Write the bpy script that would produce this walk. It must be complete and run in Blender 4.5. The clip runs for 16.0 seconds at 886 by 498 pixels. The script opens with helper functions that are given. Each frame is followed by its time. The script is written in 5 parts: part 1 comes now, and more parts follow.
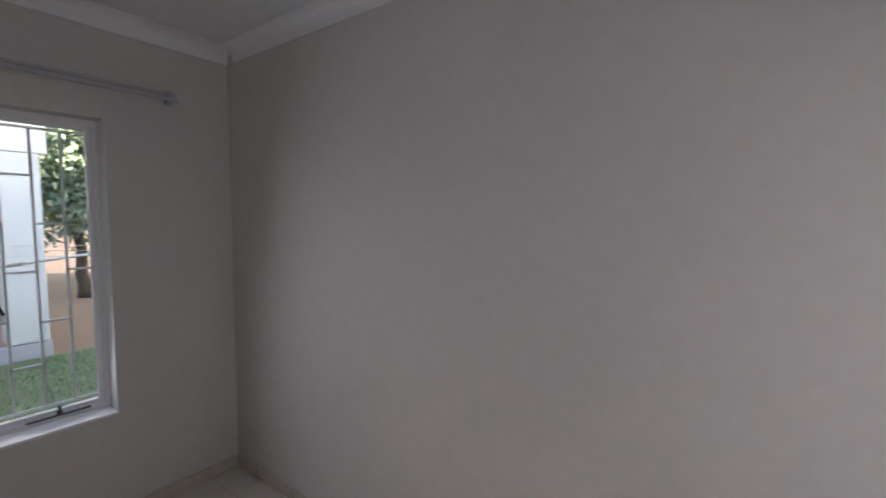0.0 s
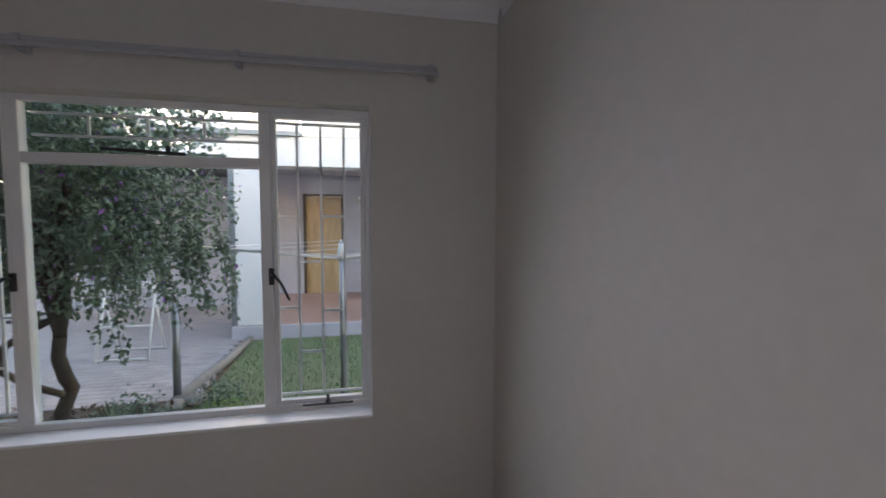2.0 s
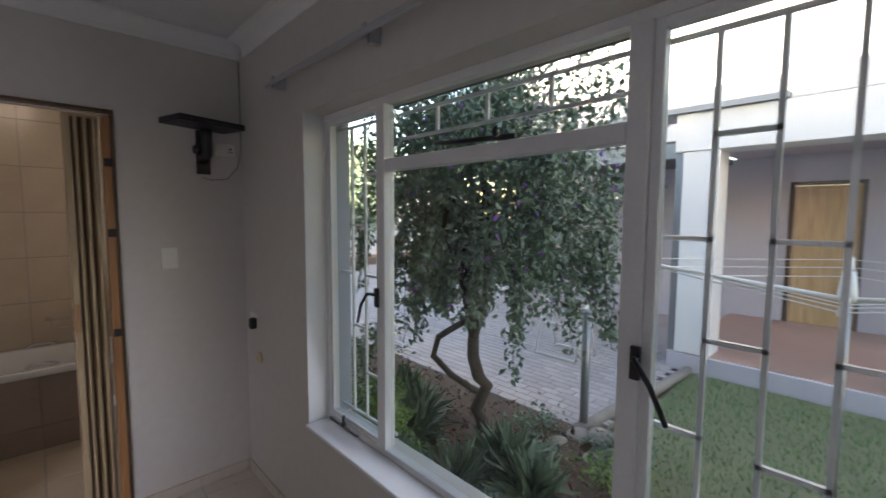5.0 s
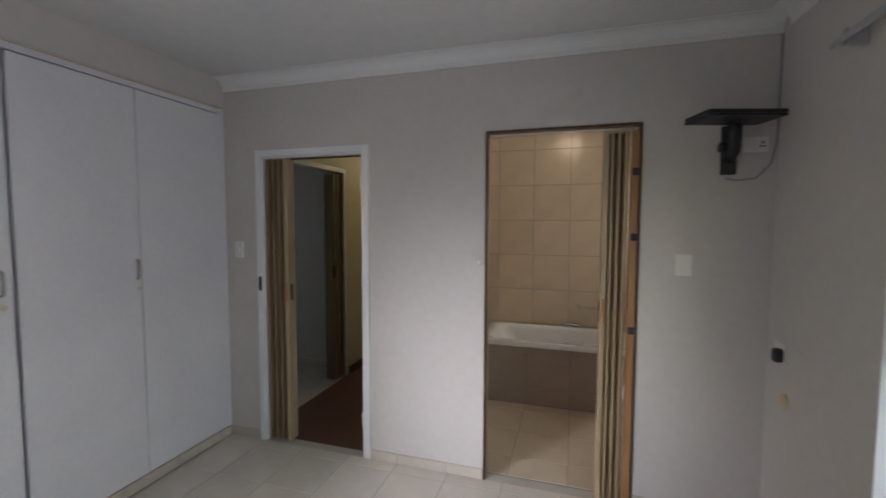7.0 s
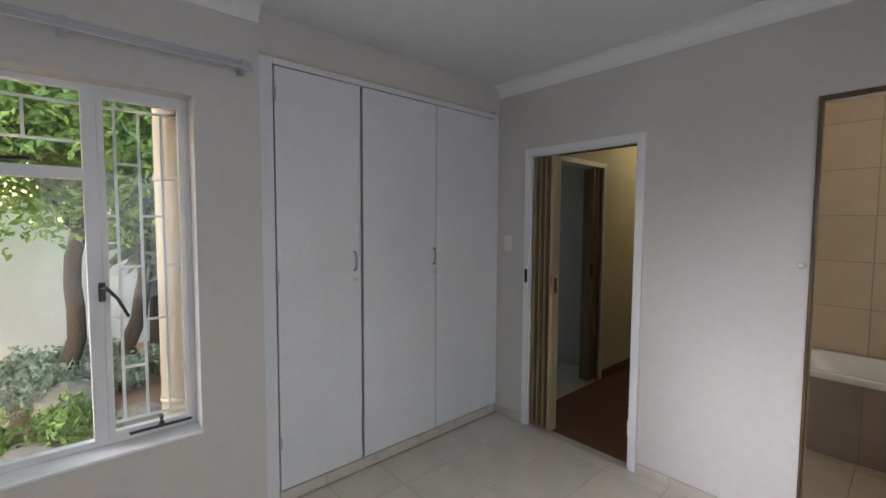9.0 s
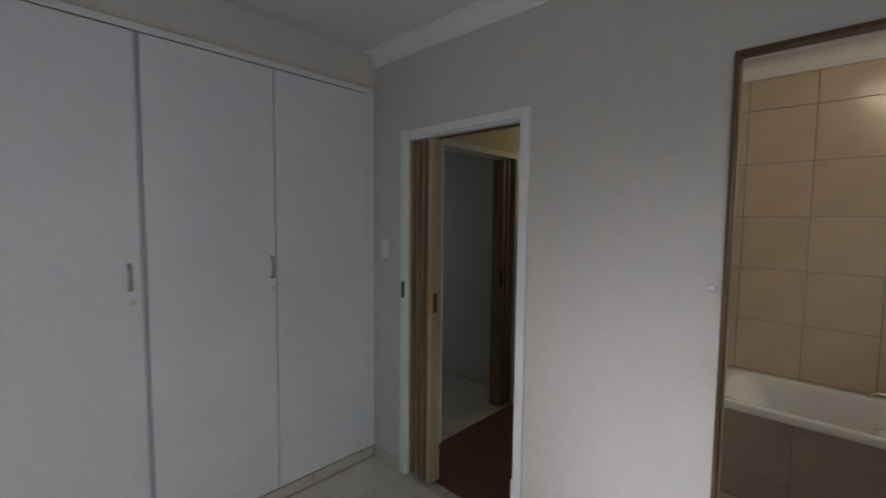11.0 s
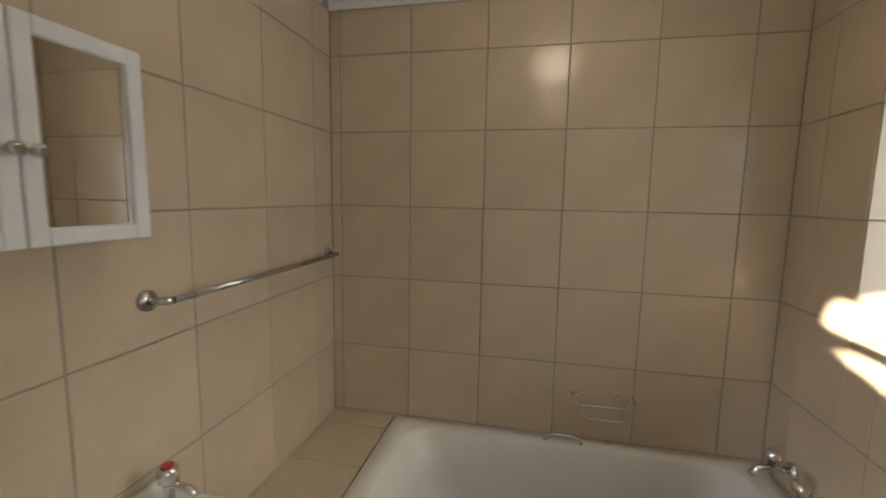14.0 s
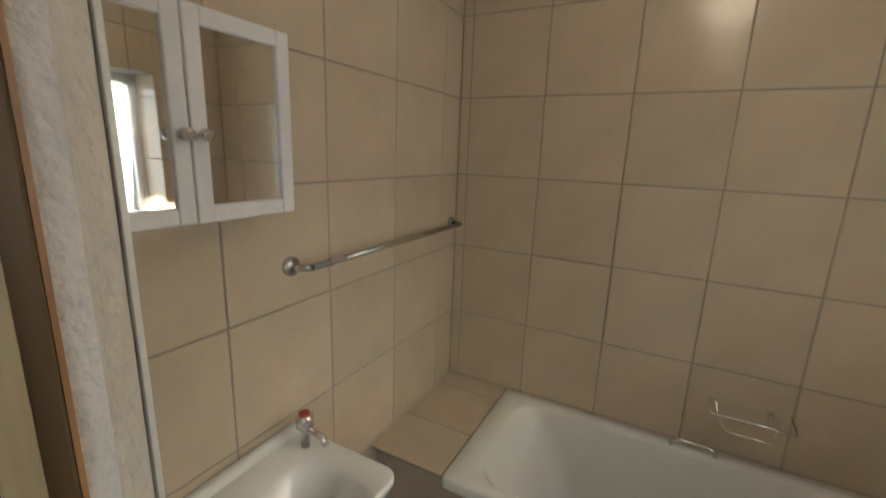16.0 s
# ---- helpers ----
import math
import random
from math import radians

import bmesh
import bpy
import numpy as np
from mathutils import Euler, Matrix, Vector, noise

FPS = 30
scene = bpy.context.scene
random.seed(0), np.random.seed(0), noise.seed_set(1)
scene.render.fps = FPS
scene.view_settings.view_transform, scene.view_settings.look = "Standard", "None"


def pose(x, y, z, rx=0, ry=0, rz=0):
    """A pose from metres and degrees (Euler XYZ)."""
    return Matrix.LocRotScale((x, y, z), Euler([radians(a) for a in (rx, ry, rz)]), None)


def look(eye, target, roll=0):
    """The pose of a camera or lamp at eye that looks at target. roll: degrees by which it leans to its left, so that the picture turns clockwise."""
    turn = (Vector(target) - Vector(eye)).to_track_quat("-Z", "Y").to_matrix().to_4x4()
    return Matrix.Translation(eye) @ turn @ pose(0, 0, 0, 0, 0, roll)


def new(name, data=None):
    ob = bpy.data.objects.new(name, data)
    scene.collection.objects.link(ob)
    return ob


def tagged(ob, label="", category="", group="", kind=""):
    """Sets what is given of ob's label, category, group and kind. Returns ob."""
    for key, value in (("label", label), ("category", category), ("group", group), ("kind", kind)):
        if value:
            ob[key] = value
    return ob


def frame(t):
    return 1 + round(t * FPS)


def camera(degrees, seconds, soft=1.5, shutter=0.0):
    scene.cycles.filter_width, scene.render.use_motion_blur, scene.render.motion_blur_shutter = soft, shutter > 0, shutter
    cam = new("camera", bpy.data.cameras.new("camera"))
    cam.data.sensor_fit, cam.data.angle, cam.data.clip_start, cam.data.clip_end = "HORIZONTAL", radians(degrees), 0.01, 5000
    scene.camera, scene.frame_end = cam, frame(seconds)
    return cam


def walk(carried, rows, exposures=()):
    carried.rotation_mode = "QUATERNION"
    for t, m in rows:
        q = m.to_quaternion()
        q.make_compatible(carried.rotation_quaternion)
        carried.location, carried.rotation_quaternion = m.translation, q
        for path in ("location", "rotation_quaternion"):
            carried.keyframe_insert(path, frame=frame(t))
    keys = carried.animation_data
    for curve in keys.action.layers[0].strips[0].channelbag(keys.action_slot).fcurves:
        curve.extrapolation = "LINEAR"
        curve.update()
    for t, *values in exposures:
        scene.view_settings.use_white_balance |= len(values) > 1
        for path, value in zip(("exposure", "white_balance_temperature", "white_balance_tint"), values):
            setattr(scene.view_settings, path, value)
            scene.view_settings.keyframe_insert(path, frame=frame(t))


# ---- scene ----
cam = camera(92.4, 16.0, soft=1.5, shutter=0.3)
PATH = [
    (0, (-2.598, -2.025, 1.599), (-1.431, -3.641, 1.446), 0.4),
    (0.5, (-2.428, -2.173, 1.564), (-0.969, -3.533, 1.42), 0.6),
    (1, (-2.256, -2.342, 1.524), (-0.576, -3.421, 1.411), -0.1),
    (1.5, (-2.146, -2.473, 1.578), (-0.317, -3.268, 1.426), 0.3),
    (2, (-2.05, -2.698, 1.519), (-0.095, -3.1, 1.395), 0.1),
    (2.5, (-1.809, -2.721, 1.509), (0.183, -2.85, 1.392), 0.3),
    (3, (-1.631, -2.755, 1.53), (0.354, -2.548, 1.411), 0.2),
    (5.5, (-0.844, -2.646, 1.604), (0.192, -0.944, 1.436), 0.3),
    (6, (-0.908, -2.57, 1.602), (-0.339, -0.659, 1.447), 0.2),
    (6.5, (-0.888, -2.483, 1.569), (-0.95, -0.488, 1.445), 0.3),
    (7, (-0.944, -2.486, 1.577), (-1.53, -0.578, 1.451), 0.2),
    (7.5, (-0.932, -2.524, 1.551), (-1.98, -0.824, 1.437), 0.2),
    (8, (-0.997, -2.609, 1.538), (-2.39, -1.179, 1.42), 0.4),
    (10.5, (-1.149, -2.046, 1.515), (-2.664, -0.746, 1.393), 0.3),
    (11, (-1.152, -1.669, 1.557), (-2.527, -0.223, 1.42), 0.6),
    (11.5, (-1.216, -1.308, 1.537), (-2.488, 0.23, 1.415), 0.9),
    (12, (-1.211, -0.947, 1.558), (-2.346, 0.696, 1.442), 0.8),
    (12.5, (-1.136, -0.637, 1.593), (-2.155, 1.079, 1.464), 0.7),
    (13, (-1.126, -0.405, 1.6), (-2.005, 1.387, 1.47), 0.9),
    (13.5, (-1.153, -0.238, 1.633), (-1.77, 1.659, 1.495), 0.9),
    (14, (-1.101, -0.11, 1.648), (-1.511, 1.832, 1.406), 1.0),
    (14.5, (-1.081, 0.011, 1.612), (-1.295, 1.931, 1.094), 1.5),
    (15, (-1.091, -0.057, 1.599), (-1.344, 1.71, 0.696), 3.0),
    (15.5, (-1.115, -0.053, 1.654), (-1.741, 1.689, 0.896), 2.7),
    (16, (-1.145, -0.046, 1.701), (-2.056, 1.678, 1.255), 2.1),
]
EXPOSURES = [(0, 3.42, 6500, 22), (1, 3.4, 6500, 22), (2, 3.25, 6500, 22), (3, 3.25, 6500, 24), (5.5, 3.15, 6500, 21), (6, 3.5, 6500, 20), (6.5, 3.65, 6500, 17),
             (8, 4.05, 6500, 15), (10.5, 3.4, 6500, 13), (12, 3.7, 6500, 12), (13.5, 3.85, 6500, 10), (15, 4.0, 6500, 12), (16, 3.9, 6500, 10)]
walk(cam, [(t, look(eye, target, roll)) for t, eye, target, roll in PATH], EXPOSURES)

# ---- world, sun and lamps ----
world = bpy.data.worlds.new("sky")
scene.world = world
world.use_nodes = True
wn = world.node_tree
sky = wn.nodes.new("ShaderNodeTexSky")
sky.sky_type = "NISHITA"
sky.sun_disc = False
SUN_DIR = Vector((0.62, 0.78, -0.095)).normalized()
sky.sun_elevation = math.asin(-SUN_DIR.z)
sky.sun_rotation = math.atan2(-SUN_DIR.x, -SUN_DIR.y)
wn.links.new(sky.outputs[0], wn.nodes["Background"].inputs[0])
wn.nodes["Background"].inputs[1].default_value = 0.15


def lamp(name, kind, place, energy, color, size=0.1, size_y=None, target=None):
    data = bpy.data.lights.new(name, kind)
    data.energy, data.color = energy, color
    if kind == "AREA":
        data.size = size
        if size_y:
            data.shape, data.size_y = "RECTANGLE", size_y
    elif kind == "POINT":
        data.shadow_soft_size = size
    else:
        data.angle = size
    ob = new(name, data)
    ob.matrix_world = look(place, target) if target else Matrix.Translation(place)
    return ob


lamp("sun", "SUN", (0, 0, 30), 4.6, (1.0, 0.86, 0.66), radians(0.45), target=Vector((0, 0, 30)) + SUN_DIR)
# daylight that the windows let in; the western sky round the low sun is the brightest
lamp("window_daylight", "AREA", (-0.02, -1.79, 1.34), 0.80, (0.84, 0.90, 1.0), 1.9, 1.40, (-2.0, -1.79, 0.92)).data.spread = radians(150)
lamp("window_daylight", "AREA", (-3.306, -2.65, 1.32), 0.45, (0.87, 0.93, 1.0), 1.02, 1.45, (-1.3, -2.65, 1.32))
lamp("west_sky_glow", "AREA", (-3.28, -2.66, 1.30), 0.36, (0.91, 0.91, 1.0), 0.62, 1.34, (-2.04, -0.94, 0.66)).data.spread = radians(38)
lamp("window_daylight", "AREA", (0.17, 1.02, 1.62), 0.34, (0.92, 0.95, 1.0), 0.75, 0.78, (-2, 1.02, 1.2))
# added lamp in an unseen opening, brightens the far room
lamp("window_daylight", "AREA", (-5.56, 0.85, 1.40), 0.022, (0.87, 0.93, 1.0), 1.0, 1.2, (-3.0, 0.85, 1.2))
lamp("bath_lamp_light", "POINT", (-1.01, 0.86, 2.29), 0.050, (1.0, 0.87, 0.60), 0.09)
lamp("hall_lamp_light", "POINT", (-2.6, 2.4, 2.35), 0.50, (1.0, 0.84, 0.50), 0.09)

# ---- materials ----


def material(name, color, rough=0.6, metal=0.0, vary=0.06, scale=6.0, bump=0.0, bump_scale=60.0, fine=0.03, per_object=0.0, spec=0.5):
    """Base colour with a broad and a fine variation, relief and a small difference between pieces."""
    m = bpy.data.materials.new(name)
    m.use_nodes = True
    nt = m.node_tree
    b = nt.nodes["Principled BSDF"]
    b.inputs["Roughness"].default_value, b.inputs["Metallic"].default_value = rough, metal
    b.inputs["Specular IOR Level"].default_value = spec
    tex = nt.nodes.new("ShaderNodeTexCoord")
    big, small = nt.nodes.new("ShaderNodeTexNoise"), nt.nodes.new("ShaderNodeTexNoise")
    big.inputs["Scale"].default_value, small.inputs["Scale"].default_value = scale, scale * 14
    big.inputs["Detail"].default_value = 5
    for n in (big, small):
        nt.links.new(tex.outputs["Object"], n.inputs["Vector"])

    def math_node(op, a, c):
        n = nt.nodes.new("ShaderNodeMath")
        n.operation = op
        for k, v in ((0, a), (1, c)):
            if isinstance(v, (int, float)):
                n.inputs[k].default_value = v
            else:
                nt.links.new(v, n.inputs[k])
        return n.outputs[0]

    v = math_node("MULTIPLY", math_node("SUBTRACT", big.outputs[0], 0.5), vary * 4)
    v = math_node("ADD", v, math_node("MULTIPLY", math_node("SUBTRACT", small.outputs[0], 0.5), fine * 4))
    if per_object:
        info = nt.nodes.new("ShaderNodeObjectInfo")
        v = math_node("ADD", v, math_node("MULTIPLY", math_node("SUBTRACT", info.outputs["Random"], 0.5), per_object * 2))
    v = math_node("ADD", v, 1.0)
    mix = nt.nodes.new("ShaderNodeVectorMath")
    mix.operation = "SCALE"
    mix.inputs[0].default_value = color
    nt.links.new(v, mix.inputs["Scale"])
    nt.links.new(mix.outputs[0], b.inputs["Base Color"])
    nt.links.new(math_node("ADD", math_node("MULTIPLY", math_node("SUBTRACT", big.outputs[0], 0.5), 0.25), rough), b.inputs["Roughness"])
    if bump:
        bt, bn = nt.nodes.new("ShaderNodeTexNoise"), nt.nodes.new("ShaderNodeBump")
        bt.inputs["Scale"].default_value, bt.inputs["Detail"].default_value = bump_scale, 4
        nt.links.new(tex.outputs["Object"], bt.inputs["Vector"])
        bn.inputs["Strength"].default_value, bn.inputs["Distance"].default_value = bump, 0.01
        nt.links.new(bt.outputs[0], bn.inputs["Height"])
        nt.links.new(bn.outputs[0], b.inputs["Normal"])
    return m


def wood(name, dark, light, rough=0.5, stretch=(14, 14, 0.9)):
    m = bpy.data.materials.new(name)
    m.use_nodes = True
    nt = m.node_tree
    b = nt.nodes["Principled BSDF"]
    b.inputs["Roughness"].default_value = rough
    tex, mp, n, r = (nt.nodes.new(k) for k in ("ShaderNodeTexCoord", "ShaderNodeMapping", "ShaderNodeTexNoise", "ShaderNodeValToRGB"))
    mp.inputs["Scale"].default_value = stretch
    n.inputs["Scale"].default_value, n.inputs["Detail"].default_value, n.inputs["Distortion"].default_value = 3.0, 6, 0.6
    r.color_ramp.elements[0].position, r.color_ramp.elements[0].color = 0.3, (*dark, 1)
    r.color_ramp.elements[1].position, r.color_ramp.elements[1].color = 0.7, (*light, 1)
    nt.links.new(tex.outputs["Object"], mp.inputs[0])
    nt.links.new(mp.outputs[0], n.inputs["Vector"])
    nt.links.new(n.outputs[0], r.inputs[0])
    nt.links.new(r.outputs[0], b.inputs["Base Color"])
    bn = nt.nodes.new("ShaderNodeBump")
    bn.inputs["Strength"].default_value, bn.inputs["Distance"].default_value = 0.25, 0.004
    nt.links.new(n.outputs[0], bn.inputs["Height"])
    nt.links.new(bn.outputs[0], b.inputs["Normal"])
    return m


def glass_material(name):
    m = bpy.data.materials.new(name)
    m.use_nodes = True
    nt = m.node_tree
    nt.nodes.remove(nt.nodes["Principled BSDF"])
    tr, gl, mx, fr, pw, ad = (nt.nodes.new(k) for k in ("ShaderNodeBsdfTransparent", "ShaderNodeBsdfGlossy", "ShaderNodeMixShader", "ShaderNodeLayerWeight", "ShaderNodeMath", "ShaderNodeMath"))
    tr.inputs[0].default_value = (0.94, 0.96, 0.96, 1)
    gl.inputs["Roughness"].default_value = 0.02
    pw.operation, pw.inputs[1].default_value = "POWER", 5
    ad.operation, ad.inputs[1].default_value, ad.inputs[2].default_value = "MULTIPLY_ADD", 0.5, 0.025
    nt.links.new(fr.outputs["Facing"], pw.inputs[0])
    nt.links.new(pw.outputs[0], ad.inputs[0])
    nt.links.new(ad.outputs[0], mx.inputs[0])
    nt.links.new(tr.outputs[0], mx.inputs[1])
    nt.links.new(gl.outputs[0], mx.inputs[2])
    nt.links.new(mx.outputs[0], nt.nodes["Material Output"].inputs[0])
    return m


def emitter(name, color, strength):
    m = bpy.data.materials.new(name)
    m.use_nodes = True
    b = m.node_tree.nodes["Principled BSDF"]
    b.inputs["Base Color"].default_value = (0.8, 0.8, 0.8, 1)
    b.inputs["Emission Color"].default_value, b.inputs["Emission Strength"].default_value = (*color, 1), strength
    return m


WALL = material("cream wall paint", (0.575, 0.545, 0.515), 0.55, vary=0.03, scale=1.5, bump=0.08, bump_scale=90)
STUCCO = material("rough white plaster", (0.68, 0.62, 0.58), 0.75, vary=0.06, scale=12, bump=0.8, bump_scale=75)
STUCCO.node_tree.nodes["Bump"].inputs["Distance"].default_value = 0.010
CEILING = material("white ceiling paint", (0.66, 0.66, 0.66), 0.8, vary=0.03, scale=1.2, bump=0.05)
CORNICE = material("white cornice plaster", (0.74, 0.74, 0.74), 0.7, vary=0.03)
WHITE = material("white gloss enamel", (0.74, 0.74, 0.75), 0.35, vary=0.04, scale=8, bump=0.05, bump_scale=40)
CUPBOARD = material("white brushed cupboard paint", (0.68, 0.68, 0.70), 0.42, vary=0.04, scale=3, bump=0.10, bump_scale=35)
FLOOR_TILE = material("glossy cream floor tile", (0.63, 0.58, 0.50), 0.22, vary=0.08, scale=5, per_object=0.04, fine=0.02)
SKIRT = material("cream skirting tile", (0.52, 0.47, 0.40), 0.3, vary=0.06, per_object=0.04)
GROUT = material("grey brown grout", (0.31, 0.295, 0.255), 0.9, vary=0.1, scale=10)
FLOOR_GROUT = material("pale cream grout", (0.43, 0.40, 0.345), 0.9, vary=0.1, scale=10)
BATH_TILE = material("beige satin wall tile", (0.57, 0.475, 0.355), 0.17, vary=0.10, scale=4, per_object=0.04, bump=0.03, bump_scale=14, fine=0.02)
APRON_TILE = material("taupe bath apron tile", (0.43, 0.35, 0.29), 0.3, vary=0.08, scale=4, per_object=0.05)
PORCELAIN = material("white porcelain", (0.78, 0.78, 0.75), 0.12, vary=0.01, fine=0.004)
CHROME = material("chrome", (0.75, 0.75, 0.76), 0.12, 1.0, vary=0.02)
STEEL = material("dull steel", (0.45, 0.45, 0.45), 0.35, 1.0)
WORN_CHROME = material("worn chrome", (0.50, 0.50, 0.49), 0.24, 1.0, vary=0.01, scale=3, fine=0.005)
DARK = material("dark metal", (0.05, 0.05, 0.055), 0.4, 0.4)
BLACK = material("black plastic", (0.02, 0.02, 0.022), 0.4)
PLASTIC = material("white plastic", (0.74, 0.73, 0.70), 0.35, vary=0.02)
CREAM_PLASTIC = material("yellowed plastic", (0.62, 0.52, 0.34), 0.4)
RED = material("red plastic", (0.45, 0.05, 0.03), 0.4)
GLASS = glass_material("window glass")
MIRROR = material("mirror", (0.85, 0.86, 0.85), 0.01, 1.0, vary=0.0, fine=0.0)
DOOR_PVC = wood("wood-look folding door vinyl", (0.34, 0.25, 0.14), (0.45, 0.35, 0.22), 0.4)
FRAME_WOOD = wood("dark varnished timber", (0.055, 0.032, 0.018), (0.13, 0.075, 0.035), 0.35)
PINE = wood("orange pine timber", (0.28, 0.13, 0.05), (0.42, 0.22, 0.09), 0.4)
DOOR_WOOD = wood("yellow pine door timber", (0.42, 0.26, 0.10), (0.58, 0.40, 0.18), 0.5, (6, 6, 0.8))
HALL_FLOOR = material("red-brown hall floor", (0.125, 0.055, 0.038), 0.55, vary=0.12, scale=8)
HALL_WALL = material("pale yellow hall paint", (0.62, 0.57, 0.42), 0.6, vary=0.03)
RENDER_WHITE = material("white outside render", (0.78, 0.78, 0.80), 0.8, vary=0.04, scale=1.5, bump=0.2, bump_scale=25)
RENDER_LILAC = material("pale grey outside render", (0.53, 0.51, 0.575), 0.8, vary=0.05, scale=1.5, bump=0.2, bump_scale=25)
TERRACOTTA = material("terracotta porch tile", (0.50, 0.31, 0.25), 0.5, vary=0.1, scale=4)
GRASS = material("lawn soil green", (0.19, 0.19, 0.105), 0.9, vary=0.2, scale=5, fine=0.12)
BLADE = material("grass blade", (0.15, 0.26, 0.095), 0.7, vary=0.2, scale=3, fine=0.1)
PAVER = material("grey pink brick paver", (0.44, 0.375, 0.36), 0.85, vary=0.1, scale=3, per_object=0.12)
SOIL = material("garden soil", (0.09, 0.06, 0.042), 0.95, vary=0.25, scale=7, bump=0.8, bump_scale=18)
EARTH = material("sandy red earth", (0.30, 0.18, 0.12), 0.95, vary=0.15, scale=1.5, bump=0.5, bump_scale=12)
LITTER = material("dry leaf litter", (0.16, 0.10, 0.075), 0.8, vary=0.3, scale=9)
# white boundary wall; its bluish shade is put into the base colour
SHADED_WHITE = material("white wall paint with bluish shade in its colour", (0.52, 0.545, 0.61), 0.8, vary=0.06, scale=1.2, bump=0.2, bump_scale=20)
BARK = material("grey brown bark", (0.075, 0.058, 0.047), 0.9, vary=0.2, scale=12, bump=0.9, bump_scale=40)
LEAF = material("green leaf", (0.15, 0.215, 0.145), 0.36, vary=0.25, scale=3, fine=0.12)
LEAF_LIGHT = material("light green leaf", (0.17, 0.28, 0.07), 0.5, vary=0.25, scale=3, fine=0.12)
LEAF_GREY = material("grey green leaf", (0.26, 0.33, 0.27), 0.55, vary=0.2, scale=4, fine=0.1)
PETAL = material("purple petal", (0.36, 0.14, 0.58), 0.6)
STONE = material("garden stone", (0.30, 0.26, 0.23), 0.9, vary=0.2, scale=6, bump=0.7, bump_scale=12)
GALV = material("galvanised steel", (0.32, 0.33, 0.36), 0.45, 0.6, vary=0.06)
ROOF_DARK = material("dark grey roof sheet", (0.10, 0.105, 0.115), 0.6, vary=0.06)
BEIGE_PIPE = material("beige downpipe paint", (0.62, 0.56, 0.50), 0.5, vary=0.05)
REVEAL_GREY = material("blue grey outside paint", (0.30, 0.325, 0.38), 0.6, vary=0.05)
RAIL_GREY = material("dull aluminium rail", (0.42, 0.42, 0.44), 0.45, vary=0.05)
DOOR_DARK = wood("dark wood-look folding door vinyl", (0.19, 0.13, 0.07), (0.31, 0.225, 0.135), 0.4)

# ---- mesh helpers ----


def bm_box(bm, lo, hi, bevel=0.0):
    g = bmesh.ops.create_cube(bm, size=1)
    vs = g["verts"]
    for v in vs:
        for k in range(3):
            v.co[k] = lo[k] + (v.co[k] + 0.5) * (hi[k] - lo[k])
    if bevel:
        es = list({e for v in vs for e in v.link_edges})
        bmesh.ops.bevel(bm, geom=es, offset=bevel, segments=2, affect="EDGES", profile=0.5)
    return bm


def box(lo, hi, bevel=0.0):
    return bm_box(bmesh.new(), lo, hi, bevel)


def boxes(*pairs, bevel=0.0):
    bm = bmesh.new()
    for lo, hi in pairs:
        bm_box(bm, lo, hi, bevel)
    return bm


def tube(points, r, sides=10, bm=None, r2=None):
    """A tube along points, tapering from r to r2."""
    bm = bm or bmesh.new()
    pts = [Vector(p) for p in points]
    r2 = r if r2 is None else r2
    rings = []
    for i, p in enumerate(pts):
        d = (pts[min(i + 1, len(pts) - 1)] - pts[max(i - 1, 0)]).normalized()
        u = d.orthogonal().normalized() if i == 0 else (rings_u - d * rings_u.dot(d)).normalized()
        rings_u = u
        w = d.cross(u)
        rr = r + (r2 - r) * i / max(len(pts) - 1, 1)
        rings.append([bm.verts.new(p + rr * (math.cos(a) * u + math.sin(a) * w)) for a in (2 * math.pi * k / sides for k in range(sides))])
    for a, b in zip(rings, rings[1:]):
        for k in range(sides):
            f = bm.faces.new((a[k], a[(k + 1) % sides], b[(k + 1) % sides], b[k]))
            f.smooth = True
    bm.faces.new(rings[0][::-1])
    bm.faces.new(rings[-1])
    return bm


def lathe(profile, place, axis=(0, 0, 1), sides=24):
    """Turns (radius, height) pairs round an axis through place."""
    bm = bmesh.new()
    q = Vector((0, 0, 1)).rotation_difference(Vector(axis))
    rings = [[bm.verts.new(q @ Vector((r * math.cos(2 * math.pi * k / sides), r * math.sin(2 * math.pi * k / sides), h)) + Vector(place)) for k in range(sides)] for r, h in profile]
    for a, b in zip(rings, rings[1:]):
        for k in range(sides):
            bm.faces.new((a[k], a[(k + 1) % sides], b[(k + 1) % sides], b[k])).smooth = True
    bm.faces.new(rings[0][::-1])
    bm.faces.new(rings[-1])
    return bm


def loft(rings, cap_first=False, cap_last=True):
    bm = bmesh.new()
    vs = [[bm.verts.new(p) for p in ring] for ring in rings]
    n = len(vs[0])
    for a, b in zip(vs, vs[1:]):
        for k in range(n):
            bm.faces.new((a[k], a[(k + 1) % n], b[(k + 1) % n], b[k])).smooth = True
    if cap_first:
        bm.faces.new(vs[0][::-1])
    if cap_last:
        bm.faces.new(vs[-1])
    return bm


def rounded(x0, x1, y0, y1, r, z, n=6):
    """A ring of points round a rectangle with rounded corners."""
    out = []
    for cx, cy, a0 in ((x1 - r, y1 - r, 0), (x0 + r, y1 - r, 90), (x0 + r, y0 + r, 180), (x1 - r, y0 + r, 270)):
        for k in range(n + 1):
            a = radians(a0 + 90 * k / n)
            out.append((cx + r * math.cos(a), cy + r * math.sin(a), z))
    return out


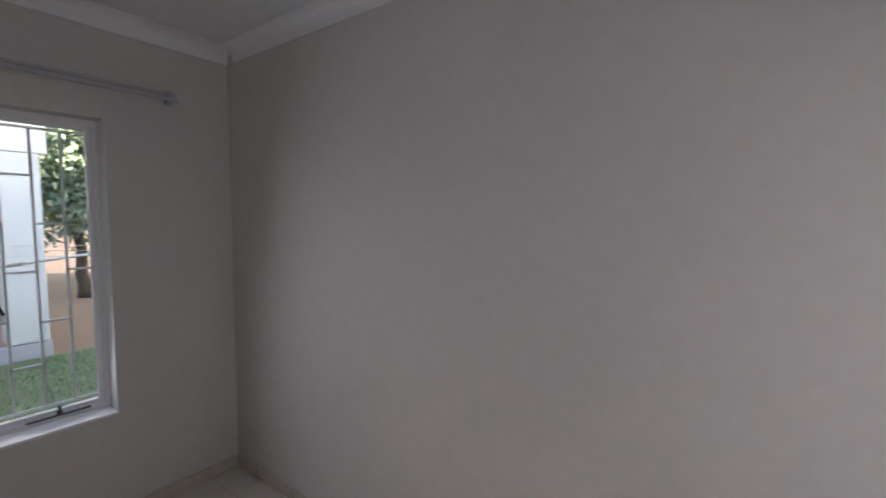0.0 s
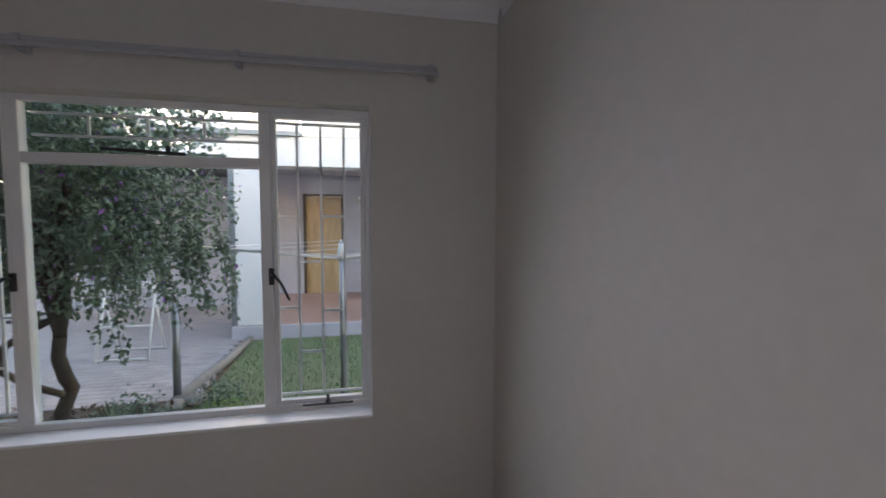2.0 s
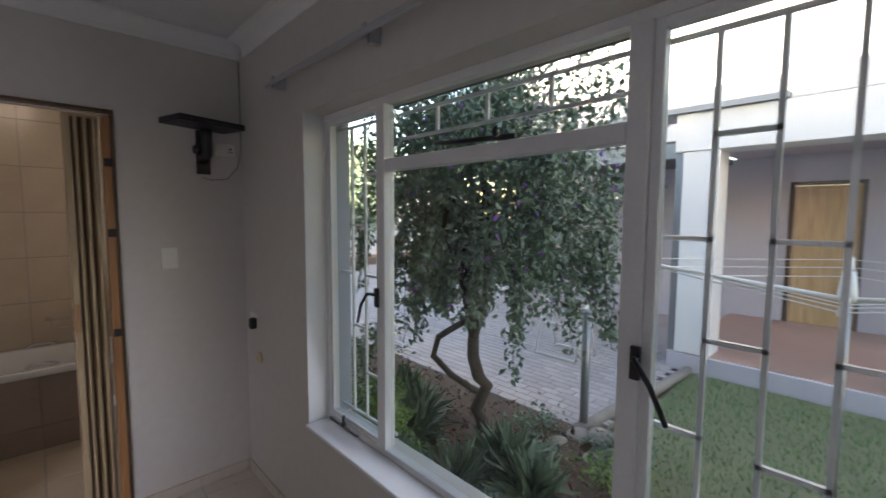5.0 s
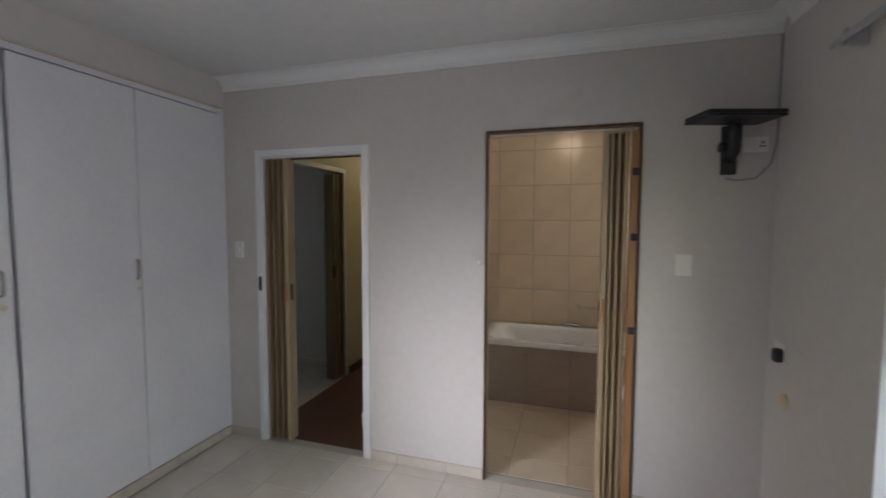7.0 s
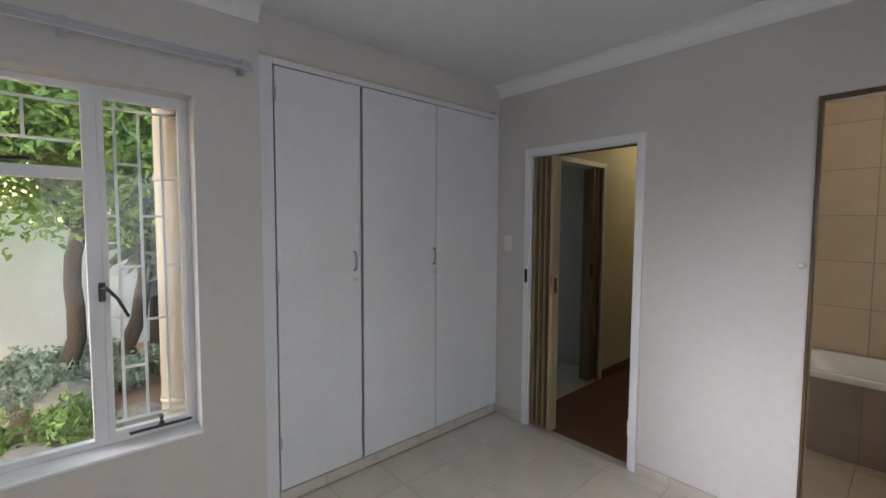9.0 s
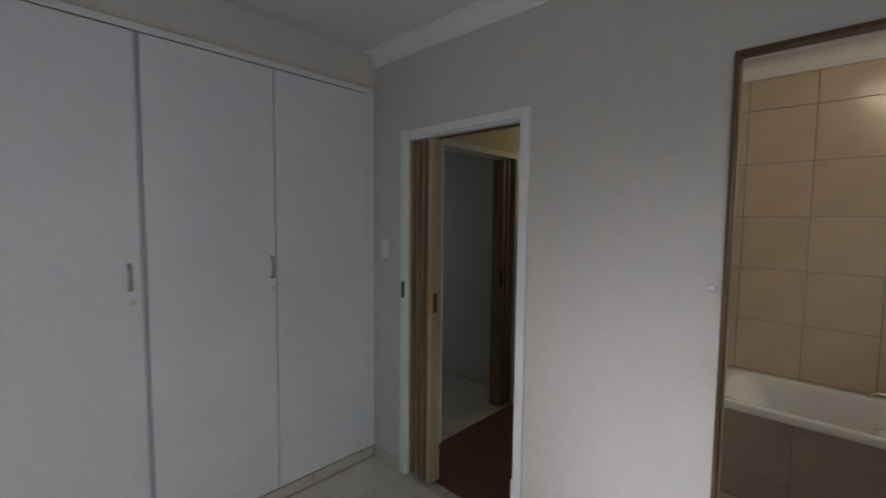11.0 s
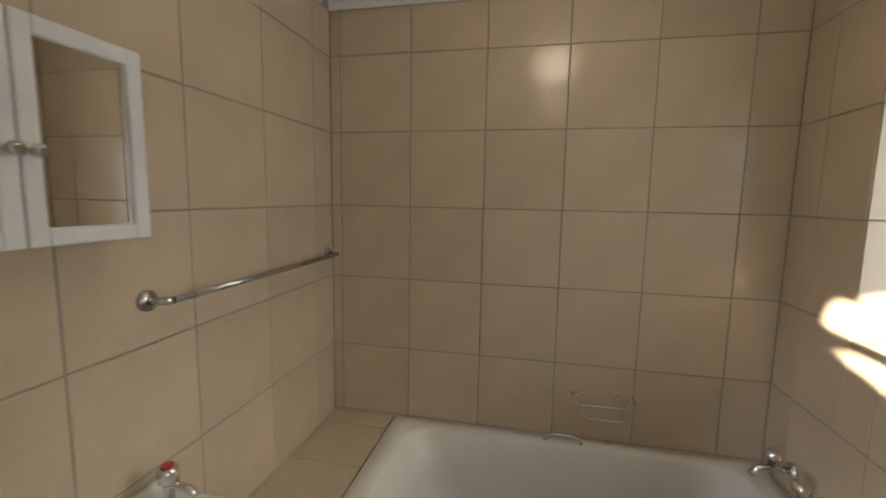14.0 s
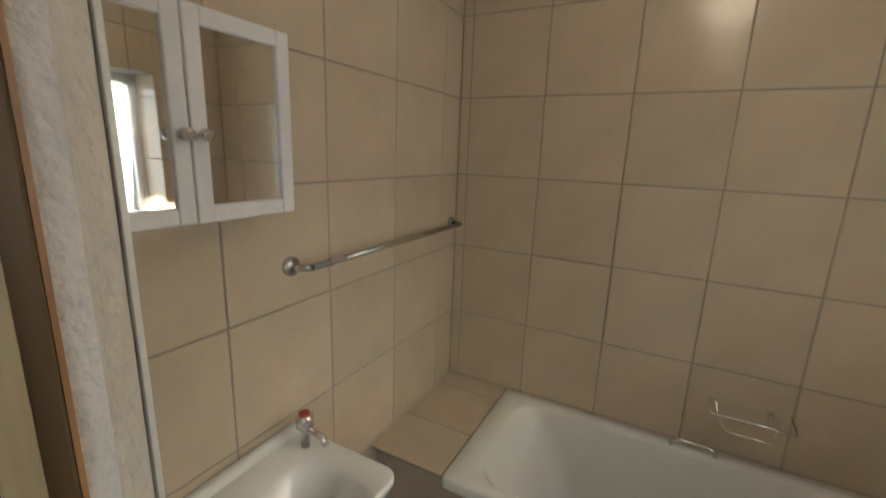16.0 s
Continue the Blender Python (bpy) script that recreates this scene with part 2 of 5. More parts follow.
def part(name, bm, mat, parent=None, label=""):
    me = bpy.data.meshes.new(name)
    bmesh.ops.recalc_face_normals(bm, faces=bm.faces)
    bm.to_mesh(me)
    bm.free()
    me.materials.append(mat)
    ob = new(name, me)
    if parent:
        ob.parent = parent
        ob.matrix_parent_inverse = parent.matrix_world.inverted()
    if label:
        ob["label"] = label
    return ob


def thing(name, label, category, place=(0, 0, 0), group="", kind=""):
    ob = new(name)
    ob.empty_display_size = 0.05
    ob.location = place
    bpy.context.view_layer.update()
    return tagged(ob, label, category, group, kind)


def structure(name, bm, mat, label, category):
    return tagged(part(name, bm, mat), label, category, "", "structure")


def pieces(name, parent, mat, slots, bevel=0.0018):
    """Alike pieces in their slots (lo, hi); those of one size share a mesh."""
    made = {}
    for lo, hi in slots:
        size = tuple(round(b - a, 4) for a, b in zip(lo, hi))
        if size not in made:
            me = bpy.data.meshes.new(name)
            bm = box((0, 0, 0), size, 0)
            bmesh.ops.bevel(bm, geom=bm.edges[:], offset=min(bevel, min(size) * 0.4), segments=1, affect="EDGES")
            bmesh.ops.recalc_face_normals(bm, faces=bm.faces)
            bm.to_mesh(me)
            bm.free()
            me.materials.append(mat)
            made[size] = me
        ob = new(name, made[size])
        ob.parent = parent
        ob.matrix_parent_inverse = parent.matrix_world.inverted()
        ob.location = lo


def spans(lo, hi, joint, pitch, gap):
    """Tile runs between lo and hi with joints at joint + n * pitch."""
    n = math.ceil((lo - joint) / pitch - 1e-6)
    cuts = [lo] + [joint + k * pitch for k in range(n, n + 60) if lo + 0.012 < joint + k * pitch < hi - 0.012] + [hi]
    return [(a + gap / 2, b - gap / 2) for a, b in zip(cuts, cuts[1:])]


def wall_y(y0, y1, x0, x1, z0, z1, holes=()):
    """A wall along x with holes (x0, x1, z0, z1)."""
    return holed(((x0, x1), (z0, z1)), holes, lambda a, b, c, d: ((a, y0, c), (b, y1, d)))


def wall_x(x0, x1, y0, y1, z0, z1, holes=()):
    return holed(((y0, y1), (z0, z1)), holes, lambda a, b, c, d: ((x0, a, c), (x1, b, d)))


def holed(rect, holes, make):
    (a0, a1), (z0, z1) = rect
    bm = bmesh.new()
    xs = sorted({a0, a1, *(h[0] for h in holes), *(h[1] for h in holes)})
    zs = sorted({z0, z1, *(h[2] for h in holes), *(h[3] for h in holes)})
    for a, b in zip(xs, xs[1:]):
        run = None
        for c, d in zip(zs, zs[1:]):
            solid = not any(h[0] <= a and b <= h[1] and h[2] <= c and d <= h[3] for h in holes)
            if solid:
                run = (run[0], d) if run else (c, d)
            if run and (not solid or d == z1):
                bm_box(bm, *make(a, b, *run))
                run = None
    bmesh.ops.remove_doubles(bm, verts=bm.verts[:], dist=1e-5)
    return bm

# ---- rooms ----
H = 2.575
W1 = (-2.77, -0.808, 0.578, 2.064)      # front window opening: y0, y1, z0, z1
W2 = (-3.18, -2.118, 0.545, 2.09)       # side window opening
WB = (0.62, 1.42, 1.22, 2.07)           # bathroom window opening
D1 = (-3.08, -2.207, 0.0, 2.07)         # hall doorway: x0, x1, z0, z1
D2 = (-1.445, -0.605, 0.0, 2.107)       # bathroom doorway
T = 0.068                               # thickness of the door wall
BACK, LEFT, RIGHT = 1.81, -2.062, -0.115
P = 0.3445                              # wall tile pitch

structure("wall_east", wall_x(0, 0.24, -3.63, T, -0.2, H, [W1]), WALL, "cream painted bedroom wall with the wide front window", "wall")
structure("wall_south", box((-3.56, -3.63, -0.2), (0, -3.39, H)), WALL, "plain cream painted bedroom wall", "wall")
structure("wall_west", wall_x(-3.56, -3.31, -3.39, -1.83, -0.2, H, [W2]), WALL, "cream painted wall with the side window", "wall")
structure("wall_north", wall_y(0, T, -3.95, 0, 0, H, [D1, D2]), WALL, "cream painted wall with two doorways", "wall")
structure("cupboard_recess", boxes(((-3.95, -1.83, -0.2), (-3.90, 0, H)), ((-3.90, -1.88, -0.2), (-3.56, -1.83, H))), WALL, "plain wall behind the built-in cupboards", "wall")
structure("ceiling", box((-3.95, -3.63, H), (0.24, T, H + 0.1)), CEILING, "flat white bedroom ceiling", "ceiling")
floor = structure("floor", box((-3.95, -3.63, -0.2), (0.0, T, -0.002)), FLOOR_GROUT, "cream ceramic tiled bedroom floor", "floor")


def cornice(name, a, b, inward, z=H, size=0.085, label="white coved plaster cornice"):
    """A coved moulding from a to b; inward is the way off the wall."""
    a, b, n = Vector((*a, z)), Vector((*b, z)), Vector((*inward, 0))
    prof = [(0, 0), (size, 0), (size, -0.008)]
    prof += [(size - 0.008 - (size - 0.016) * math.sin(radians(t)), -size + 0.008 + (size - 0.016) * math.cos(radians(t))) for t in range(0, 91, 15)]
    prof += [(0.006, -size), (0, -size)]
    bm = bmesh.new()
    ends = [[bm.verts.new(p + n * u + Vector((0, 0, v))) for u, v in prof] for p in (a, b)]
    for k in range(len(prof)):
        j = (k + 1) % len(prof)
        bm.faces.new((ends[0][k], ends[0][j], ends[1][j], ends[1][k]))
    bm.faces.new(ends[0][::-1])
    bm.faces.new(ends[1])
    return structure(name, bm, CORNICE, label, "cornice")


cornice("cornice_north", (-3.345, -0.001), (-0.001, -0.001), (0, -1))
cornice("cornice_east", (-0.001, -3.389), (-0.001, -0.087), (-1, 0))
cornice("cornice_south", (-3.309, -3.389), (-0.087, -3.389), (0, 1))
cornice("cornice_west", (-3.309, -3.303), (-3.309, -1.83), (1, 0))

# bathroom shell
structure("bathroom_wall_back", box((LEFT - 0.12, BACK + 0.003, -0.2), (0.24, BACK + 0.12, H)), GROUT, "bathroom back wall behind beige tiles", "wall")
structure("bathroom_wall_left", box((LEFT - 0.12, T, -0.2), (LEFT - 0.003, BACK + 0.003, H)), GROUT, "bathroom side wall behind beige tiles", "wall")
structure("bathroom_wall_right", wall_x(RIGHT + 0.003, 0.24, T, BACK + 0.003, -0.2, H, [WB]), GROUT, "bathroom window wall behind beige tiles", "wall")
structure("bathroom_ceiling", box((LEFT - 0.12, T, H), (0.24, BACK + 0.12, H + 0.1)), CEILING, "flat white bathroom ceiling", "ceiling")
bath_floor = structure("bathroom_floor", box((LEFT - 0.003, T, -0.2), (RIGHT + 0.003, BACK + 0.003, -0.002)), GROUT, "cream tiled bathroom floor", "floor")
cornice("bathroom_cornice_back", (LEFT, BACK - 0.001), (RIGHT, BACK - 0.001), (0, -1))
cornice("bathroom_cornice_left", (LEFT + 0.001, T), (LEFT + 0.001, BACK - 0.087), (1, 0))
cornice("bathroom_cornice_right", (RIGHT - 0.001, T), (RIGHT - 0.001, BACK - 0.087), (-1, 0))
bm = bmesh.new()
low = [bm.verts.new((x, y, 0.0)) for x, y in ((D2[0], T + 0.0005), (-1.50, 0.102), (-1.526, 0.124), (-1.540, 0.131), (LEFT, 0.131), (LEFT, T + 0.0005))]
high = [bm.verts.new((v.co.x, v.co.y, H - 0.086)) for v in low]
for k in range(6):
    bm.faces.new((low[k], low[(k + 1) % 6], high[(k + 1) % 6], high[k]))
bm.faces.new(low[::-1])
bm.faces.new(high)
structure("reveal_plaster", bm, STUCCO, "rough white splayed plaster beside the bathroom doorway", "wall")

# hall and the room beyond it
structure("hall_floor", box((-3.15, T, -0.2), (-2.182, 5.2, -0.004)), HALL_FLOOR, "red-brown hall floor", "floor")
structure("hall_wall_left", wall_x(-3.27, -3.15, T, 5.2, -0.2, H, [(0.42, 1.28, -0.2, 2.07)]), HALL_WALL, "pale yellow hall wall with a doorway", "wall")
structure("hall_wall_end", box((-3.27, 5.2, -0.2), (-2.0, 5.3, H)), HALL_WALL, "pale yellow wall at the end of the hall", "wall")
structure("hall_wall_right", box((-2.19, BACK + 0.12, -0.2), (-2.06, 5.2, H)), HALL_WALL, "pale yellow hall wall", "wall")
structure("hall_ceiling", box((-5.6, T, H), (LEFT - 0.12, 5.3, H + 0.1)), CEILING, "white hall ceiling", "ceiling")
structure("hall_skirting", box((-3.149, 1.37, 0), (-3.135, 5.19, 0.08)), FRAME_WOOD, "dark brown hall skirting board", "baseboard")
structure("far_room_floor", box((-5.6, T, -0.2), (-3.15, 1.5, -0.004)), FLOOR_TILE, "cream tiled floor of the far room", "floor")
# the opening in the west wall is unseen, added to let daylight in
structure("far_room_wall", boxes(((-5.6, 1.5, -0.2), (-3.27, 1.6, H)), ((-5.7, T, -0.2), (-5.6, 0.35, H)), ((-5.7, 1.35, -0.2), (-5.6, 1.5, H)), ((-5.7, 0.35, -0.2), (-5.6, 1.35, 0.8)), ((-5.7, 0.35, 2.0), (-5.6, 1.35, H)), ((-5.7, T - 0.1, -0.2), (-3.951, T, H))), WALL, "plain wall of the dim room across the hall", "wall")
structure("far_room_skirting", box((-5.6, 1.488, 0), (-3.27, 1.499, 0.066)), SKIRT, "cream tile skirting of the far room", "baseboard")


def door_frame(name, mat, x0, x1, top, bead, w, y0, y1, label):
    """Steel or timber frame lining a doorway in a wall along x."""
    ob = thing(name, label, "door frame", ((x0 + x1) / 2, 0, 0), kind="structure")
    left, right, over = [((x0, y0, 0), (x0 + w, y1, top))], [((x1 - w, y0, 0), (x1, y1, top))], [((x0 + w, y0, top - w), (x1 - w, y1, top))]
    if bead:
        left.append(((x0 + w, y0 + 0.012, 0), (x0 + w + bead, y0 + 0.055, top - w)))
        right.append(((x1 - w - bead, y0 + 0.012, 0), (x1 - w, y0 + 0.055, top - w)))
        over.append(((x0 + w + bead, y0 + 0.012, top - w - bead), (x1 - w - bead, y0 + 0.055, top - w)))
    part("left_jamb", boxes(*left, bevel=0.003), mat, ob)
    part("right_jamb", boxes(*right, bevel=0.003), mat, ob)
    part("head", boxes(*over, bevel=0.003), mat, ob)
    return ob


d1f = door_frame("door_frame_1", WHITE, D1[0], D1[1], D1[3], 0.012, 0.045, -0.012, T + 0.01, "white painted steel frame of the hall doorway")
part("strike_plate", box((-3.068, -0.0145, 1.09), (-3.040, -0.012, 1.19), 0.001), DARK, d1f, "dark worn strike plate")
part("head_track", box((-3.023, 0.046, 2.004), (-2.264, 0.062, 2.024)), FRAME_WOOD, d1f, "dark brown sliding track")
for hz in (0.22, 1.78):
    part("hinge", boxes(((-2.262, -0.016, hz), (-2.247, 0.006, hz + 0.045)), ((-2.262, -0.016, hz + 0.05), (-2.247, 0.006, hz + 0.095)), bevel=0.003), WHITE, d1f, "painted-over hinge")
d2f = door_frame("door_frame_2", FRAME_WOOD, D2[0], D2[1], D2[3], 0.0, 0.014, -0.012, 0.045, "dark brown timber frame of the bathroom doorway")
structure("doorway_lining", boxes(((D2[0], 0.049, 0), (D2[0] + 0.004, T, D2[3])), ((D2[1] - 0.02, 0.045, 0), (D2[1], T + 0.013, D2[3])), ((D2[0] + 0.005, 0.045, D2[3] - 0.02), (D2[1] - 0.02, T + 0.013, D2[3]))), STUCCO, "rough plaster lining of the bathroom doorway", "wall")
part("door_stop", box((D2[0] + 0.0145, 0.012, 0), (D2[0] + 0.019, 0.029, 2.07), 0.001), DOOR_PVC, d2f, "light brown strip inside the frame")
part("pine_strip", box((D2[0], 0.0455, 0), (D2[0] + 0.011, 0.0488, 2.07)), PINE, d2f, "orange pine edge")
part("tile_trim", box((-1.545, 0.1312, 0), (-1.533, 0.137, 2.46), 0.001), PLASTIC, d2f, "white plastic tile trim")
part("pine_board", box((D2[1] - 0.05, -0.004, 0), (D2[1] - 0.0145, 0.043, 2.07), 0.003), PINE, d2f, "orange pine board with dark hinge notches")
for hz in (1.83, 1.48, 0.97):
    part("notch", box((D2[1] - 0.046, -0.008, hz), (D2[1] - 0.012, -0.003, hz + 0.04), 0.001), BLACK, d2f, "dark hinge notch")
part("latch_plate", boxes(((D2[0] + 0.0193, 0.0165, 1.64), (D2[0] + 0.0205, 0.0255, 1.72)), bevel=0.001), STEEL, d2f, "shiny steel latch plate")


def folding_door(x0, x1, y0, y1, top, n, label, flip, leaf_mat):
    """A folding vinyl door pushed into its stack: leaves that zigzag, with a lead post and a handle."""
    ob = thing("folding_door", label, "door", ((x0 + x1) / 2, (y0 + y1) / 2, 0.02))
    step = (x1 - x0 - 0.03) / n
    s0 = x0 + (0.03 if flip else 0)
    for k in range(n):
        a = Vector((s0 + step * k, y0 if k % 2 else y1, 0.02))
        b = Vector((s0 + step * (k + 1), y1 if k % 2 else y0, 0.02))
        d = (b - a).normalized()
        nrm = Vector((-d.y, d.x, 0)) * 0.004
        bm = bmesh.new()
        low = [bm.verts.new(p) for p in (a + nrm, b + nrm, b - nrm, a - nrm)]
        high = [bm.verts.new(v.co + Vector((0, 0, top - 0.02))) for v in low]
        bm.faces.new(low[::-1])
        bm.faces.new(high)
        for q in range(4):
            bm.faces.new((low[q], low[(q + 1) % 4], high[(q + 1) % 4], high[q]))
        part("leaf", bm, leaf_mat, ob)
    px = x0 if flip else x1 - 0.03
    post = part("lead_post", box((px, y0 - 0.004, 0.02), (px + 0.03, y1 + 0.004, top), 0.006), DOOR_PVC, ob)
    part("handle", box((px + 0.006, y0 - 0.018, 1.02), (px + 0.024, y0 - 0.002, 1.16), 0.006), PINE, post, "brown moulded handle")
    cx = px - 0.003 if flip else px + 0.03
    part("catch", box((cx, y0 + 0.012, 1.03), (cx + 0.003, y0 + 0.045, 1.14)), FRAME_WOOD, post, "dark brown catch plate")
    part("track", box((x0, (y0 + y1) / 2 - 0.012, top), (x1, (y0 + y1) / 2 + 0.012, top + 0.015)), DOOR_PVC, ob)
    return ob


folding_door(-0.80, -0.668, -0.022, 0.045, 2.055, 6, "wood-look vinyl folding door pushed open in the bathroom doorway", True, DOOR_PVC)
folding_door(-3.020, -2.83, 0.005, 0.080, 2.005, 7, "wood-look vinyl folding door pushed open in the hall doorway", False, DOOR_DARK)

# doorway across the hall, in the wall along y
hf = thing("hall_door_frame", "white painted steel frame of the doorway across the hall", "door frame", (-3.15, 0.85, 0), kind="structure")
part("left_jamb", box((-3.28, 0.375, 0), (-3.135, 0.42, 2.10), 0.003), WHITE, hf)
part("right_jamb", box((-3.28, 1.28, 0), (-3.135, 1.325, 2.10), 0.003), WHITE, hf)
part("head", box((-3.28, 0.42, 2.055), (-3.135, 1.28, 2.10), 0.003), WHITE, hf)
fd = thing("folding_door", "dark wood-look vinyl folding door pushed open across the hall", "door", (-3.21, 1.2, 0.02))
for k in range(5):
    part("leaf", box((-3.262, 1.13 + 0.03 * k, 0.02), (-3.155 - 0.012 * (k % 2), 1.152 + 0.03 * k, 2.04), 0.004), DOOR_DARK, fd)
part("handle", box((-3.16, 1.10, 1.03), (-3.14, 1.13, 1.16), 0.006), FRAME_WOOD, fd, "brown moulded handle")


def steel_window(name, label, x, bays, z0, z1, transom, out, group=""):
    """A white steel casement window in a wall along y. bays: (y0, y1, kind). out: +1 or -1, the way outdoors."""
    ob = thing(name, label, "window", (x, (bays[0][0] + bays[-1][1]) / 2, z0), kind="structure")
    a, b = bays[0][0], bays[-1][1]
    fx0, fx1 = x - 0.018, x + 0.018
    fr = part("window_frame", boxes(((fx0, a, z0), (fx1, b, z0 + 0.03)), ((fx0, a, z1 - 0.03), (fx1, b, z1)), ((fx0, a, z0 + 0.03), (fx1, a + 0.025, z1 - 0.03)), ((fx0, b - 0.025, z0 + 0.03), (fx1, b, z1 - 0.03)), bevel=0.003), WHITE, ob)
    for y0, _, _ in bays[1:]:
        part("mullion", box((x - 0.026, y0 - 0.026, z0 + 0.03), (x + 0.026, y0 + 0.026, z1 - 0.03), 0.004), WHITE, ob)
    for y0, y1, kind in bays:
        c, d = y0 + 0.026, y1 - 0.026
        zz = [(z0 + 0.03, z1 - 0.03)]
        if kind == "fixed":
            part("transom", box((x - 0.024, c, transom - 0.024), (x + 0.024, d, transom + 0.024), 0.004), WHITE, ob)
            zz = [(z0 + 0.03, transom - 0.024), (transom + 0.024, z1 - 0.03)]
            stay = part("stay", tube([(x - out * 0.035, (c + d) / 2 - 0.17, transom + 0.030), (x - out * 0.04, (c + d) / 2, transom + 0.036), (x - out * 0.03, (c + d) / 2 + 0.17, transom + 0.046)], 0.008, 8), BLACK, ob, "black window stay")
            part("peg", lathe([(0.006, 0), (0.012, 0.012), (0.007, 0.03)], (x - out * 0.04, (c + d) / 2 - 0.1, transom + 0.035)), BLACK, stay)
        else:
            s = 0.022
            part("sash", boxes(((x - 0.012, c, z0 + 0.03), (x + 0.022, c + s, z1 - 0.03)), ((x - 0.012, d - s, z0 + 0.03), (x + 0.022, d, z1 - 0.03)), ((x - 0.012, c + s, z0 + 0.03), (x + 0.022, d - s, z0 + 0.03 + s)), ((x - 0.012, c + s, z1 - 0.03 - s), (x + 0.022, d - s, z1 - 0.03)), bevel=0.002), WHITE, ob)
            hy = y1 - 0.02 if kind == "hinge_low" else y0 + 0.02
            sgn = -1 if kind == "hinge_low" else 1
            hz = z0 + 0.66
            hd = part("handle", tube([(x - out * 0.03, hy, hz + 0.02), (x - out * 0.07, hy + sgn * 0.012, hz + 0.03), (x - out * 0.075, hy + sgn * 0.05, hz - 0.02), (x - out * 0.07, hy + sgn * 0.085, hz - 0.10)], 0.008, 8, r2=0.006), BLACK, ob, "black window handle")
            part("backplate", box((x - out * 0.032 - 0.006, hy - 0.012, hz - 0.03), (x - out * 0.032 + 0.006, hy + 0.012, hz + 0.05), 0.003), BLACK, hd)
            ym = (c + d) / 2 + sgn * 0.03
            st = part("stay", boxes(((x - out * 0.05 - 0.007, ym - 0.12, z0 + 0.032), (x - out * 0.05 + 0.007, ym + 0.12, z0 + 0.042)), bevel=0.002), DARK, ob, "dark stay bar")
            part("peg", lathe([(0.012, 0), (0.012, 0.012), (0.006, 0.02), (0.009, 0.045)], (x - out * 0.05, ym, z0 + 0.04)), BLACK, st)
        for p0, p1 in zz:
            g = part("pane", box((x + out * 0.004 - 0.002, c + 0.002, p0 + 0.002), (x + out * 0.004 + 0.002, d - 0.002, p1 - 0.002)), GLASS, ob)
            g.visible_shadow = False
    return ob


FX = 0.122
win1 = steel_window("window_1", "white steel three-bay window with black handles", FX, [(W1[0], -2.283, "hinge_low"), (-2.283, -1.279, "fixed"), (-1.279, W1[1], "hinge_high")], W1[2] + 0.012, W1[3], 1.795, 1)
part("window_sill", boxes(((-0.018, W1[0] + 0.002, W1[2] - 0.004), (0.105, W1[1] - 0.002, W1[2] + 0.012)), bevel=0.005), WHITE, win1, "white painted sloping sill")
part("reveal", boxes(((0.001, W1[0] + 0.0005, W1[2] + 0.012), (0.104, W1[0] + 0.003, W1[3])), ((0.001, W1[1] - 0.003, W1[2] + 0.012), (0.104, W1[1] - 0.0005, W1[3]))), WHITE, win1)
part("outer_reveal", boxes(((0.145, W1[1] - 0.004, W1[2] + 0.012), (0.239, W1[1] - 0.0005, W1[3])), ((0.145, W1[0] + 0.0005, W1[2] + 0.012), (0.239, W1[0] + 0.004, W1[3]))), REVEAL_GREY, win1, "blue grey painted outer reveal")
FX2 = -3.432
win2 = steel_window("window_2", "white steel casement window with black handle", FX2, [(W2[0], -2.482, "fixed"), (-2.482, W2[1], "hinge_high")], W2[2] + 0.012, W2[3], 1.72, -1)
part("window_sill", box((-3.415, W2[0] + 0.002, W2[2] - 0.004), (-3.292, W2[1] - 0.002, W2[2] + 0.012), 0.005), WHITE, win2, "white painted sill")
part("reveal", boxes(((-3.414, W2[1] - 0.003, W2[2] + 0.012), (-3.311, W2[1] - 0.0005, W2[3])), ((-3.414, W2[0] + 0.0005, W2[2] + 0.012), (-3.311, W2[0] + 0.003, W2[3]))), WHITE, win2)
winb = steel_window("window_3", "narrow white steel bathroom window", 0.10, [(WB[0], 1.02, "fixed"), (1.02, WB[1], "hinge_high")], WB[2] + 0.012, WB[3], 1.80, 1)


def burglar_bars(x, bays, z0, z1, hz, group):
    """Bars of square rod over the side bays: long uprights tied by short staggered rungs."""
    ob = thing("burglar_bars", "white painted steel burglar bars behind the window", "burglar bars", (x, bays[0][0], z0), group)
    r = 0.0055
    for y0, y1, full in bays:
        if full:
            ys = [y0 + (y1 - y0) * f for f in (0.0, 0.27, 0.51, 0.75, 1.0)]
            for y in ys[1:4]:
                part("upright", box((x - r, y - r, z0 + r), (x + r, y + r, z1 - r)), WHITE, ob)
            for z in (z0, z1):
                part("rail", box((x - r, y0, z - r), (x + r, y1, z + r)), WHITE, ob)
            for k, zs in enumerate(((1.55, 1.09), (1.78, 1.32, 0.86), (1.55, 1.07), (1.32,))):
                for z in zs:
                    part("rung", box((x - r, ys[k] + r, z - r), (x + r, ys[k + 1] - r, z + r)), WHITE, ob)
        else:
            for z in hz:
                part("rail", box((x - r, y0, z - r), (x + r, y1, z + r)), WHITE, ob)
            for f in (0.27, 0.52, 0.77):
                y = y0 + (y1 - y0) * f
                part("upright", box((x - r, y - r, hz[0] + r), (x + r, y + r, hz[1] - r)), WHITE, ob)
    return ob


burglar_bars(0.185, [(-2.29, W1[0] + 0.01, True), (-2.26, -1.30, False), (-1.27, W1[1] - 0.01, True)], 0.646, 2.003, (1.905, 2.003), "burglar bars")
burglar_bars(-3.50, [(-2.49, W2[1] - 0.01, True), (-2.50, W2[0] + 0.01, False)], 0.615, 2.02, (1.86, 2.02), "burglar bars")


